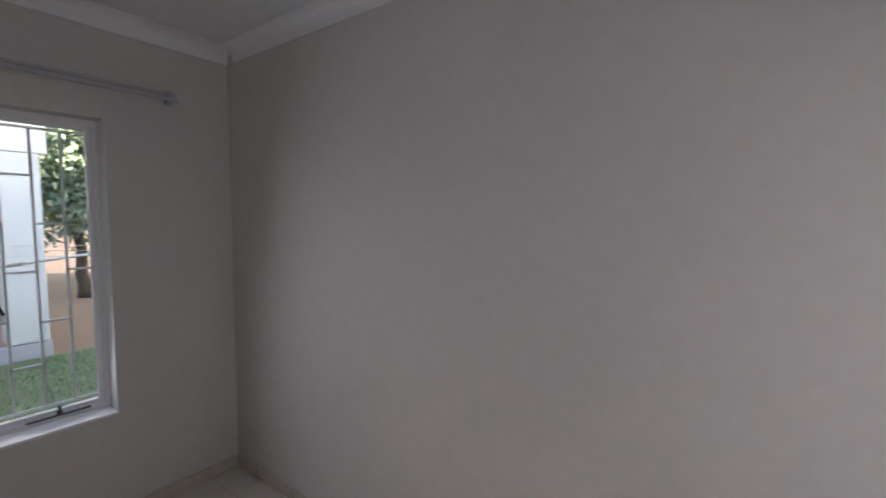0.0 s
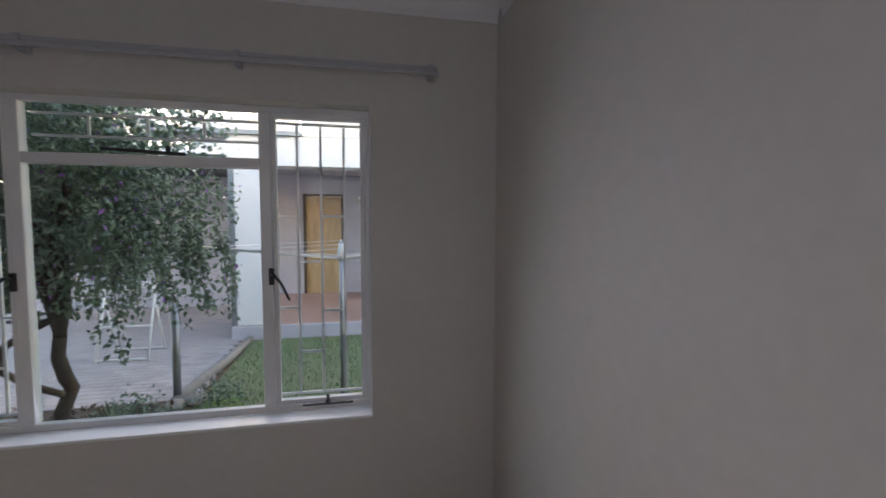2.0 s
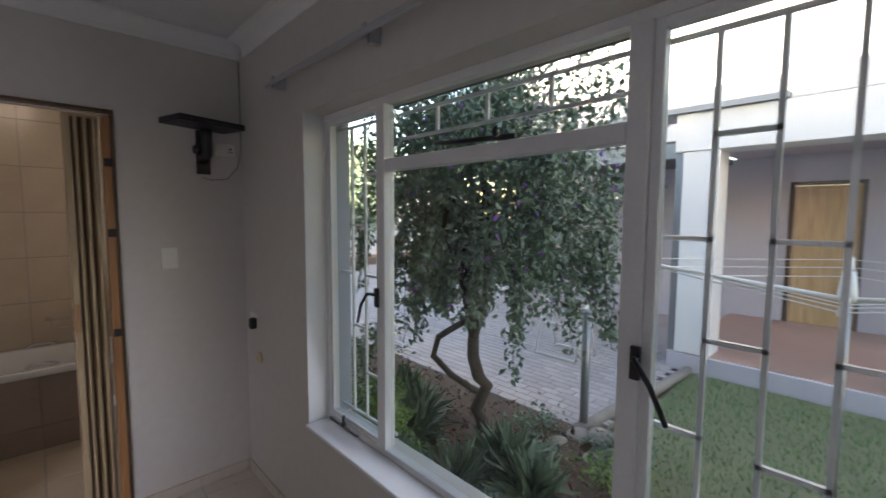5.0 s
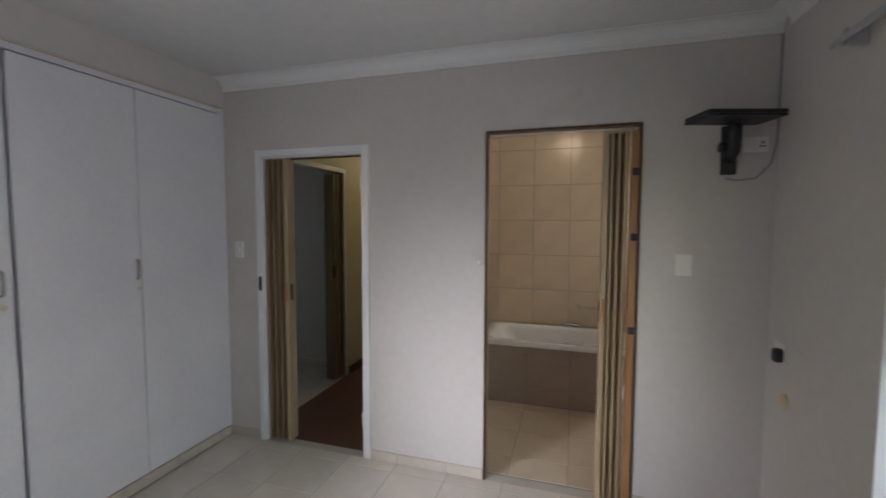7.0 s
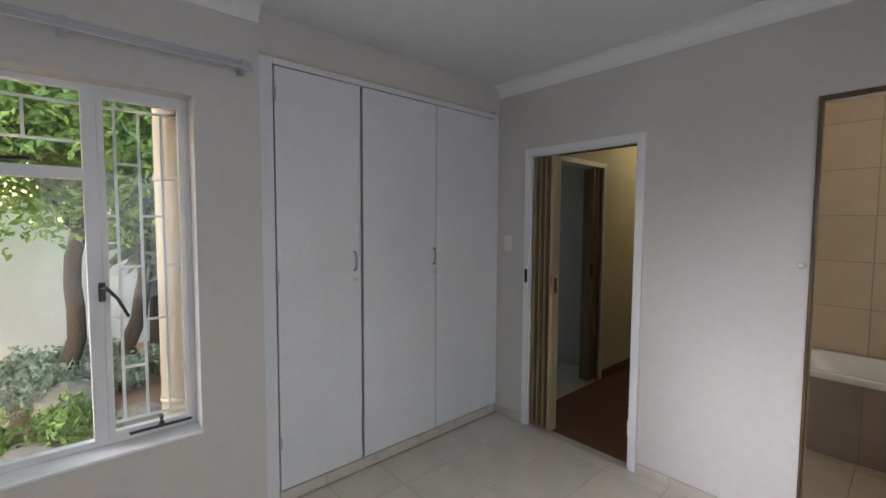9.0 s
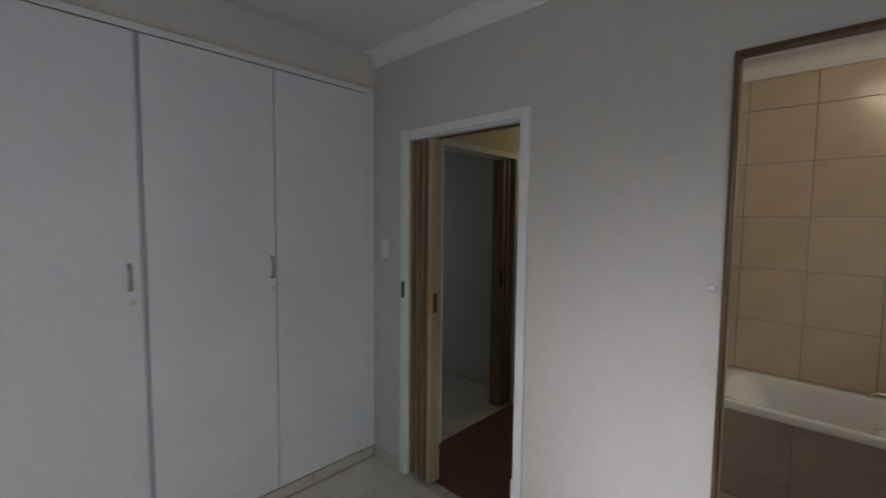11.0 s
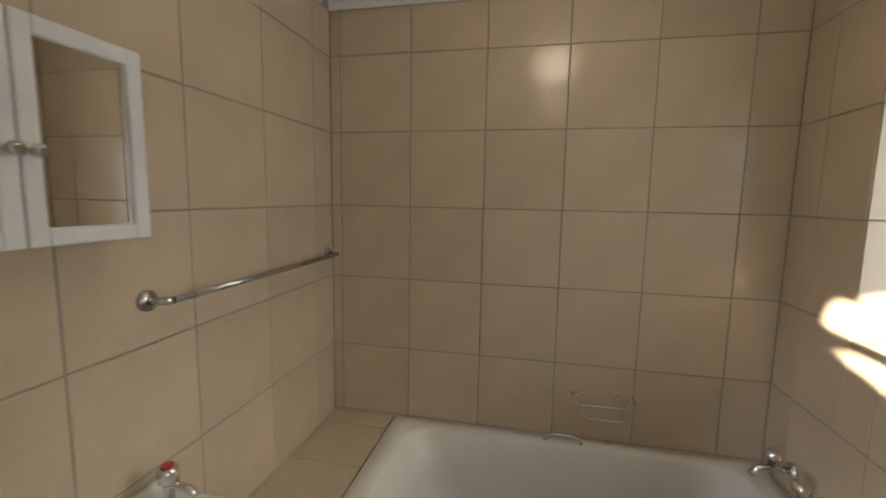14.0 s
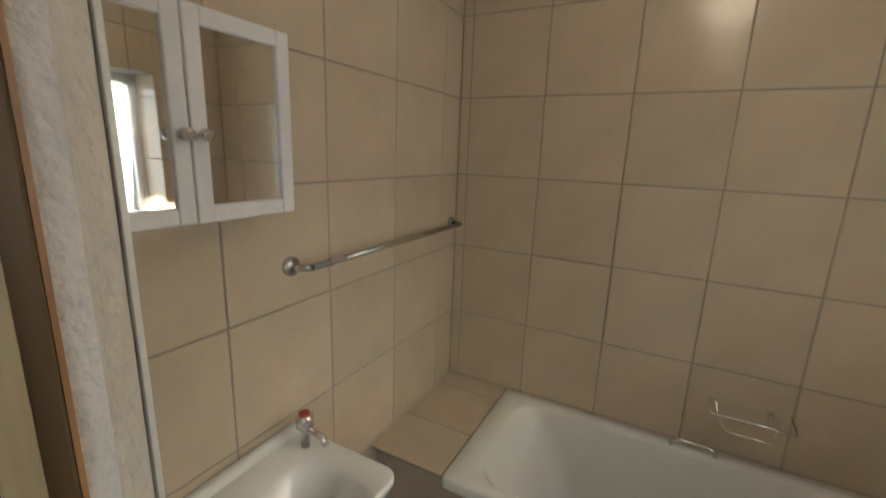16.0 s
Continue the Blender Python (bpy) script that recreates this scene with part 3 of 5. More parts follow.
def curtain_rail(x, y0, y1, z, off, brackets):
    ob = thing("curtain_rail", "dull grey double curtain rail fixed above the window", "curtain rail", (x, (y0 + y1) / 2, z), "curtain rails")
    for dx, dz in ((0, 0.012), (off * 0.03, -0.018)):
        part("rail", boxes(((x + dx - 0.006, y0, z + dz - 0.009), (x + dx + 0.006, y1, z + dz + 0.009)), bevel=0.003), RAIL_GREY, ob)
    for y in brackets:
        part("bracket", boxes(((min(x - off * 0.008, x - off * 0.052), y - 0.012, z - 0.035), (max(x - off * 0.008, x - off * 0.052), y + 0.012, z + 0.03)), ((x + off * 0.01 - 0.006, y - 0.012, z - 0.032), (x + off * 0.01 + 0.006, y + 0.012, z - 0.006 + 0.032)), bevel=0.003), RAIL_GREY, ob)
    return ob


curtain_rail(-0.055, -3.08, -0.60, 2.222, -1, (-3.05, -2.21, -1.42, -0.64))
curtain_rail(-3.255, -3.30, -1.885, 2.255, 1, (-3.2, -2.55, -1.92))

# ---- built-in cupboards ----
CX = -3.345
structure("cupboard_bulkhead", box((-3.90, -1.83, 2.375), (CX + 0.002, 0, H)), WALL, "plain bulkhead above the built-in cupboards", "wall")
cup = thing("built_in_cupboard", "white painted built-in cupboard with three tall doors", "cupboard", (CX, -0.9, 0))
part("body", boxes(((-3.90, -1.826, 0.07), (CX - 0.03, -1.808, 2.372)), ((-3.90, -0.02, 0.07), (CX - 0.03, -0.002, 2.372)), ((-3.90, -1.808, 0.07), (CX - 0.03, -0.02, 0.088)), ((-3.895, -1.808, 0.088), (-3.885, -0.02, 2.372)), ((-3.90, -1.24, 0.088), (CX - 0.03, -1.225, 2.372))), CUPBOARD, cup)
part("stile", box((CX - 0.03, -1.828, 0.005), (CX, -1.752, 2.372), 0.003), CUPBOARD, cup)
part("stile", box((CX - 0.03, -0.062, 0.07), (CX, -0.002, 2.345), 0.003), CUPBOARD, cup)
part("top_rail", box((CX - 0.03, -1.752, 2.332), (CX, -0.002, 2.372), 0.003), CUPBOARD, cup)
part("trim", box((CX + 0.0025, -1.83, 2.362), (CX + 0.014, -0.002, 2.380), 0.004), SKIRT, cup, "beige trim strip")
for y0, y1, hy in ((-1.746, -1.245, -1.290), (-1.227, -0.653, -0.676), (-0.648, -0.064, None)):
    dr = part("door", box((CX - 0.022, y0, 0.075), (CX + 0.004, y1, 2.325), 0.004), CUPBOARD, cup)
    if hy:
        part("handle", tube([(CX + 0.004, hy, 1.245), (CX + 0.026, hy, 1.252), (CX + 0.032, hy, 1.30), (CX + 0.026, hy, 1.348), (CX + 0.004, hy, 1.355)], 0.0075, 8), STEEL, dr, "dull steel bow handle")
        part("key_plate", lathe([(0.012, 0), (0.011, 0.003)], (CX + 0.004, hy + 0.01, 1.19), (1, 0, 0)), CREAM_PLASTIC, dr)
for hz in (0.3, 1.2, 2.15):
    part("hinge", box((CX - 0.004, -1.752, hz), (CX + 0.007, -1.736, hz + 0.07), 0.003), STEEL, cup, "painted steel hinge")
part("plinth", box((CX - 0.05, -1.75, 0.0), (CX - 0.011, 0, 0.07)), SKIRT, cup)

# ---- small bedroom fittings ----


def wall_plate(name, label, place, normal, w, h, mat, knobs, cat="switch"):
    """A switch or socket plate on a wall that faces along normal (x or y)."""
    ob = thing(name, label, cat, place)
    x, y, z = place
    nx, ny = normal

    def slab(du, dz, ww, hh, d0, d1):
        if ny:
            return ((x + du - ww / 2, min(y + ny * d0, y + ny * d1), z + dz - hh / 2), (x + du + ww / 2, max(y + ny * d0, y + ny * d1), z + dz + hh / 2))
        return ((min(x + nx * d0, x + nx * d1), y + du - ww / 2, z + dz - hh / 2), (max(x + nx * d0, x + nx * d1), y + du + ww / 2, z + dz + hh / 2))

    plate = part("plate", box(*slab(0, 0, w, h, 0.0005, 0.009), 0.003), mat, ob)
    for du, dz, ww, hh, m in knobs:
        part("rocker" if m is mat else "insert", box(*slab(du, dz, ww, hh, 0.009, 0.014), 0.001), m, plate)
    return ob


wall_plate("light_switch", "white plastic light switch beside the bathroom doorway", (-0.392, 0, 1.357), (0, -1), 0.078, 0.115, PLASTIC, [(0, 0.0, 0.018, 0.035, PLASTIC)])
wall_plate("light_switch", "white plastic light switch beside the hall doorway", (-3.235, 0, 1.375), (0, -1), 0.07, 0.115, PLASTIC, [(0, 0.0, 0.018, 0.035, PLASTIC)])
wall_plate("socket", "white plastic wall socket under the television bracket", (-0.095, 0, 1.965), (0, -1), 0.11, 0.075, PLASTIC, [(-0.03, 0.01, 0.015, 0.022, PLASTIC), (0.02, -0.01, 0.008, 0.008, BLACK), (0.036, -0.01, 0.008, 0.008, BLACK), (0.028, 0.008, 0.01, 0.01, BLACK)], "socket")
wall_plate("socket", "white wall socket with a black plug beside the window", (0, -0.145, 0.975), (-1, 0), 0.12, 0.085, PLASTIC, [(0.03, 0, 0.018, 0.03, PLASTIC)], "socket")
plug = thing("plug", "black rounded plug in the wall socket", "plug", (-0.02, -0.195, 0.965))
part("body", box((-0.050, -0.205, 0.935), (-0.0095, -0.161, 1.0), 0.012), BLACK, plug)
tp = thing("telephone_point", "round yellowed plastic telephone point on the wall", "socket", (0, -0.21, 0.765))
part("ring", lathe([(0.035, 0.0005), (0.036, 0.008), (0.028, 0.016), (0.022, 0.012), (0.02, 0.006)], (0, -0.21, 0.765), (-1, 0, 0)), CREAM_PLASTIC, tp)
# small round white dot, 14 mm proud of the wall
hook = thing("wall_dot", "small white raised dot on the wall", "hook", (-1.477, 0, 1.338))
part("knob", lathe([(0.014, 0.0005), (0.012, 0.003), (0.015, 0.007), (0.013, 0.012), (0.005, 0.014)], (-1.477, 0, 1.338), (0, -1, 0), 14), PLASTIC, hook)

tv = thing("television_bracket", "black metal television wall bracket with tilted tray", "bracket", (-0.21, 0, 1.95))
part("wall_plate", box((-0.245, -0.016, 1.82), (-0.175, -0.0005, 2.06), 0.004), BLACK, tv)
part("arm", tube([(-0.21, -0.012, 1.90), (-0.21, -0.07, 1.93), (-0.215, -0.10, 2.0), (-0.22, -0.12, 2.055)], 0.03, 10), BLACK, tv)
part("knob", lathe([(0.022, 0), (0.024, 0.02), (0.018, 0.026)], (-0.25, -0.08, 1.945), (-1, 0, 0), 14), BLACK, tv)
bm = boxes(((-0.1725, -0.10, -0.006), (0.1725, 0.10, 0.006)), ((-0.1725, -0.10, 0.006), (0.1725, -0.088, 0.024)), ((-0.1725, -0.088, 0.006), (-0.1605, 0.10, 0.024)), ((0.1605, -0.088, 0.006), (0.1725, 0.10, 0.024)), bevel=0.003)
bm.transform(pose(-0.245, -0.175, 2.058, 0, 0, 16))
part("tray", bm, BLACK, tv)
cable = thing("cable", "thin grey cable running down the wall corner", "cable", (-0.03, -0.01, 2.2))
part("wire", tube([(-0.006, -0.008, 2.48), (-0.006, -0.008, 2.2), (-0.008, -0.008, 1.98), (-0.03, -0.012, 1.87), (-0.09, -0.014, 1.80), (-0.17, -0.012, 1.79), (-0.22, -0.012, 1.80)], 0.0035, 6), GALV, cable)

# skirting tiles of the bedroom are pieces further down
# ---- bathroom ----
bath = thing("bathtub", "white enamel built-in bathtub with chrome grips", "bathtub", (-0.93, 1.46, 0.1))
X0, X1, Y0, Y1, RZ = -1.738, RIGHT - 0.002, 1.122, BACK - 0.002, 0.563
part("shell", loft([
    rounded(X0, X1, Y0, Y1, 0.02, RZ - 0.045), rounded(X0, X1, Y0, Y1, 0.02, RZ - 0.008), rounded(X0 + 0.006, X1 - 0.006, Y0 + 0.006, Y1 - 0.006, 0.02, RZ),
    rounded(X0 + 0.085, X1 - 0.10, Y0 + 0.055, Y1 - 0.06, 0.11, RZ - 0.002), rounded(X0 + 0.10, X1 - 0.112, Y0 + 0.066, Y1 - 0.07, 0.115, RZ - 0.015),
    rounded(X0 + 0.19, X1 - 0.14, Y0 + 0.085, Y1 - 0.09, 0.12, RZ - 0.17), rounded(X0 + 0.29, X1 - 0.165, Y0 + 0.105, Y1 - 0.11, 0.12, RZ - 0.33),
    rounded(X0 + 0.34, X1 - 0.19, Y0 + 0.13, Y1 - 0.135, 0.11, RZ - 0.37), rounded(X0 + 0.46, X1 - 0.27, Y0 + 0.21, Y1 - 0.21, 0.08, RZ - 0.38)]), PORCELAIN, bath)
for gy, into in ((1.765, -1), (1.155, 1)):
    part("grip", tube([(-1.01, gy, RZ - 0.002), (-1.0, gy, RZ + 0.022), (-0.97, gy, RZ + 0.03), (-0.89, gy, RZ + 0.03), (-0.86, gy, RZ + 0.022), (-0.85, gy, RZ - 0.002)], 0.009, 8), CHROME, bath, "chrome hand grip")
part("overflow", lathe([(0.032, 0), (0.03, 0.006), (0.012, 0.01)], (X1 - 0.128, 1.45, RZ - 0.10), (-1, 0, 0.15)), CHROME, bath, "chrome overflow plate")
part("drain", lathe([(0.032, 0), (0.03, 0.004), (0.014, 0.002)], (X1 - 0.36, 1.46, RZ - 0.381)), CHROME, bath, "chrome drain")


def bath_tap(y, z, label):
    ob = thing("bath_tap", label, "tap", (RIGHT, y, z), "taps over the bathtub")
    part("flange", lathe([(0.032, 0.001), (0.03, 0.012), (0.016, 0.02)], (RIGHT, y, z), (-1, 0, 0), 18), CHROME, ob)
    part("body", tube([(RIGHT - 0.015, y, z), (RIGHT - 0.08, y, z), (RIGHT - 0.12, y, z - 0.005), (RIGHT - 0.14, y, z - 0.035)], 0.014, 10), CHROME, ob)
    part("handle", lathe([(0.012, 0.0), (0.012, 0.03), (0.026, 0.036), (0.028, 0.06), (0.018, 0.068)], (RIGHT - 0.075, y, z + 0.008), (0, 0, 1), 12), CHROME, ob, "chrome turning handle")
    return ob


bath_tap(1.60, 0.66, "chrome wall-mounted bath tap")
bath_tap(1.42, 0.65, "chrome wall-mounted bath tap")
soap = thing("soap_rack", "small chrome wire soap rack on the tiled wall", "soap rack", (-0.77, BACK, 0.75))
part("rim", tube([(-0.90, BACK - 0.001, 0.785), (-0.90, BACK - 0.10, 0.775), (-0.64, BACK - 0.10, 0.775), (-0.64, BACK - 0.001, 0.785)], 0.0045, 6), CHROME, soap)
part("basket", tube([(-0.88, BACK - 0.01, 0.78), (-0.86, BACK - 0.02, 0.715), (-0.84, BACK - 0.09, 0.71), (-0.70, BACK - 0.09, 0.71), (-0.68, BACK - 0.02, 0.715), (-0.66, BACK - 0.01, 0.78)], 0.003, 6), CHROME, soap)
for sx in (-0.88, -0.70):
    part("rosette", lathe([(0.011, 0.0), (0.010, 0.010), (0.006, 0.014)], (sx, BACK, 0.775), (0, -1, 0), 14), CHROME, soap)

basin = thing("wash_basin", "white porcelain pedestal wash basin with two taps", "basin", (-1.88, 0.47, 0))
BX0, BX1, BY0, BY1, BZ = LEFT + 0.001, -1.695, 0.20, 0.775, 0.862


def basin_ring(x0, x1, y0, y1, z, bow, r=0.03, n=6):
    out = []
    for px, py, pz in rounded(x0, x1, y0, y1, r, z, n):
        f = (px - x0) / (x1 - x0)
        mid = 1 - ((py - (y0 + y1) / 2) / ((y1 - y0) / 2)) ** 2
        out.append((px + bow * f * max(mid, 0), py, pz))
    return out


part("bowl", loft([
    basin_ring(BX0 + 0.03, BX1 - 0.10, BY0 + 0.12, BY1 - 0.12, BZ - 0.19, 0.02), basin_ring(BX0 + 0.005, BX1 - 0.02, BY0 + 0.025, BY1 - 0.025, BZ - 0.07, 0.04),
    basin_ring(BX0, BX1, BY0, BY1, BZ - 0.02, 0.05), basin_ring(BX0, BX1, BY0, BY1, BZ - 0.004, 0.05), basin_ring(BX0 + 0.004, BX1 - 0.004, BY0 + 0.004, BY1 - 0.004, BZ, 0.05),
    basin_ring(BX0 + 0.105, BX1 - 0.022, BY0 + 0.06, BY1 - 0.06, BZ - 0.006, 0.045, 0.10), basin_ring(BX0 + 0.118, BX1 - 0.035, BY0 + 0.075, BY1 - 0.075, BZ - 0.03, 0.04, 0.10),
    basin_ring(BX0 + 0.15, BX1 - 0.07, BY0 + 0.13, BY1 - 0.13, BZ - 0.11, 0.03, 0.08), basin_ring(BX0 + 0.19, BX1 - 0.11, BY0 + 0.21, BY1 - 0.21, BZ - 0.135, 0.01, 0.03)], True), PORCELAIN, basin)
part("splash_lip", box((BX0, BY0 + 0.005, BZ - 0.01), (BX0 + 0.028, BY1 - 0.005, BZ + 0.028), 0.010), PORCELAIN, basin)
part("pedestal", loft([rounded(-2.0, -1.86, 0.40, 0.56, 0.06, 0.0), rounded(-1.99, -1.87, 0.41, 0.55, 0.05, 0.1), rounded(-2.0, -1.86, 0.41, 0.55, 0.05, 0.5), rounded(-2.03, -1.81, 0.36, 0.60, 0.06, BZ - 0.16)], True), PORCELAIN, basin)
part("drain", lathe([(0.034, -0.002), (0.034, 0.003), (0.022, 0.004), (0.020, -0.002)], (-1.855, 0.478, BZ - 0.134), (0, 0, 1), 20), CHROME, basin, "chrome drain ring")
part("drain_hole", lathe([(0.0185, 0), (0.0185, 0.004)], (-1.855, 0.478, BZ - 0.132), (0, 0, 1), 16), BLACK, basin)
for oy, r in ((0.478, 0.012), (0.57, 0.006)):
    part("overflow_hole", lathe([(r, 0), (r, 0.003)], (BX0 + 0.135, oy, BZ - 0.062), (1, 0, 0.45), 14), BLACK, basin, "dark overflow hole")
for ty, spout in ((0.722, 1), (0.30, 1)):
    tap = part("tap", tube([(BX0 + 0.085, ty, BZ - 0.008), (BX0 + 0.085, ty, BZ + 0.045), (BX0 + 0.105, ty, BZ + 0.055), (BX0 + 0.15, ty, BZ + 0.048), (BX0 + 0.165, ty, BZ + 0.03)], 0.013, 10, r2=0.009), CHROME, basin, "chrome basin tap")
    part("tap_handle", lathe([(0.012, 0), (0.025, 0.008), (0.026, 0.038), (0.02, 0.046)], (BX0 + 0.085, ty, BZ + 0.055), (0, 0, 1), 10), CHROME, tap, "chrome fluted handle")
    part("tap_cap", lathe([(0.017, 0), (0.015, 0.006)], (BX0 + 0.085, ty, BZ + 0.1005), (0, 0, 1), 12), RED if ty > 0.5 else PLASTIC, tap, "red hot-water cap" if ty > 0.5 else "")

cab = thing("mirror_cabinet", "white bathroom wall cabinet with two mirrored doors", "cabinet", (LEFT, 0.45, 1.74))
CY0, CY1, CZ0, CZ1, CXF = 0.20, 0.692, 1.547, 1.945, -1.945
part("body", box((LEFT + 0.001, CY0, CZ0), (CXF - 0.018, CY1, CZ1), 0.003), WHITE, cab)
for y0, y1, ky in ((CY0, 0.449, 0.432), (0.452, CY1, 0.469)):
    f = 0.034
    dr = part("door", boxes(((CXF - 0.017, y0, CZ0), (CXF, y0 + f, CZ1)), ((CXF - 0.017, y1 - f, CZ0), (CXF, y1, CZ1)), ((CXF - 0.017, y0 + f, CZ0), (CXF, y1 - f, CZ0 + f)), ((CXF - 0.017, y0 + f, CZ1 - f), (CXF, y1 - f, CZ1)), bevel=0.004), WHITE, cab)
    part("mirror_glass", box((CXF - 0.013, y0 + f - 0.003, CZ0 + f - 0.003), (CXF - 0.008, y1 - f + 0.003, CZ1 - f + 0.003)), MIRROR, dr, "mirror pane")
    part("knob", lathe([(0.006, 0), (0.006, 0.01), (0.013, 0.016), (0.012, 0.026), (0.006, 0.03)], (CXF, ky, 1.715), (1, 0, 0), 14), CHROME, dr, "chrome knob")

rail = thing("towel_rail", "chrome towel rail on the tiled wall", "towel rail", (LEFT, 1.26, 1.375))
part("rod", tube([(LEFT + 0.062, 0.795, 1.372), (LEFT + 0.062, 1.74, 1.372)], 0.0095, 10), WORN_CHROME, rail)
for y in (0.772, 1.755):
    part("post", tube([(LEFT + 0.008, y, 1.372), (LEFT + 0.04, y, 1.372), (LEFT + 0.062, y + (0.022 if y < 1 else -0.022), 1.372)], 0.010, 10), WORN_CHROME, rail)
    part("rosette", lathe([(0.028, 0.0005), (0.027, 0.01), (0.014, 0.016)], (LEFT, y, 1.372), (1, 0, 0), 18), WORN_CHROME, rail)

wc = thing("toilet", "white porcelain toilet with low cistern", "toilet", (-0.35, 0.78, 0))
part("cistern", box((RIGHT - 0.145, 0.43, 0.60), (RIGHT - 0.002, 0.80, 0.95), 0.025), PORCELAIN, wc)
part("cistern_lid", box((RIGHT - 0.155, 0.42, 0.951), (RIGHT - 0.001, 0.81, 0.985), 0.012), PORCELAIN, wc)
part("lever", tube([(RIGHT - 0.143, 0.50, 0.89), (RIGHT - 0.16, 0.50, 0.89), (RIGHT - 0.165, 0.56, 0.885)], 0.006, 8), CHROME, wc, "chrome flush lever")
part("bowl", loft([rounded(-0.48, -0.13, 0.53, 0.71, 0.08, 0.0), rounded(-0.48, -0.13, 0.53, 0.71, 0.08, 0.12), rounded(-0.60, -0.12, 0.45, 0.79, 0.16, 0.36), rounded(-0.61, -0.12, 0.44, 0.80, 0.17, 0.40)], True), PORCELAIN, wc)
part("seat_lid", loft([rounded(-0.62, -0.20, 0.43, 0.81, 0.175, 0.402), rounded(-0.625, -0.20, 0.425, 0.815, 0.18, 0.415), rounded(-0.60, -0.21, 0.45, 0.79, 0.165, 0.435)], True), PLASTIC, wc)
part("flush_pipe", tube([(RIGHT - 0.07, 0.615, 0.61), (RIGHT - 0.07, 0.615, 0.38)], 0.02, 10), PLASTIC, wc)

light = thing("ceiling_light", "round white glowing bathroom ceiling light", "ceiling light", (-1.01, 0.86, H))
part("base", lathe([(0.13, -0.0005), (0.13, -0.02), (0.12, -0.028)], (-1.01, 0.86, H), (0, 0, 1), 28), PLASTIC, light)
g = part("diffuser", lathe([(0.112, -0.029), (0.125, -0.07), (0.125, -0.11), (0.105, -0.15), (0.06, -0.178), (0.01, -0.186)], (-1.01, 0.86, H), (0, 0, 1), 28), emitter("lit lamp glass", (1.0, 0.84, 0.62), 0.62), light)

# ---- outdoors ----
GZ = -0.17


def sheet(points, z, mat, name, label, category, thick=0.05):
    bm = bmesh.new()
    top = [bm.verts.new((x, y, z)) for x, y in points]
    low = [bm.verts.new((x, y, z - thick)) for x, y in points]
    bm.faces.new(top)
    n = len(points)
    for k in range(n):
        bm.faces.new((top[k], low[k], low[(k + 1) % n], top[(k + 1) % n]))
    return structure(name, bm, mat, label, category)


structure("ground", box((-400, -400, GZ - 0.3), (400, 400, GZ - 0.06)), EARTH, "sandy red earth around the house", "ground")
sheet([(1.9, -1.25), (4.38, -1.25), (4.38, -14), (0.24, -14), (0.24, -3.2)], GZ, GRASS, "lawn", "short green lawn beside the porch", "lawn", 0.06)
sheet([(0.24, -3.2), (1.9, -1.25), (2.25, -0.95), (2.0, 0.4), (1.9, 3.2), (0.24, 3.2)], GZ + 0.03, SOIL, "garden_bed", "dark soil garden bed under the window", "garden bed", 0.08)
driveway = sheet([(2.25, -0.95), (4.4, -1.2), (14, -1.2), (14, 12), (1.9, 12), (1.9, 3.2), (2.0, 0.4)], GZ - 0.01, SOIL, "driveway", "grey brick paved driveway", "driveway")


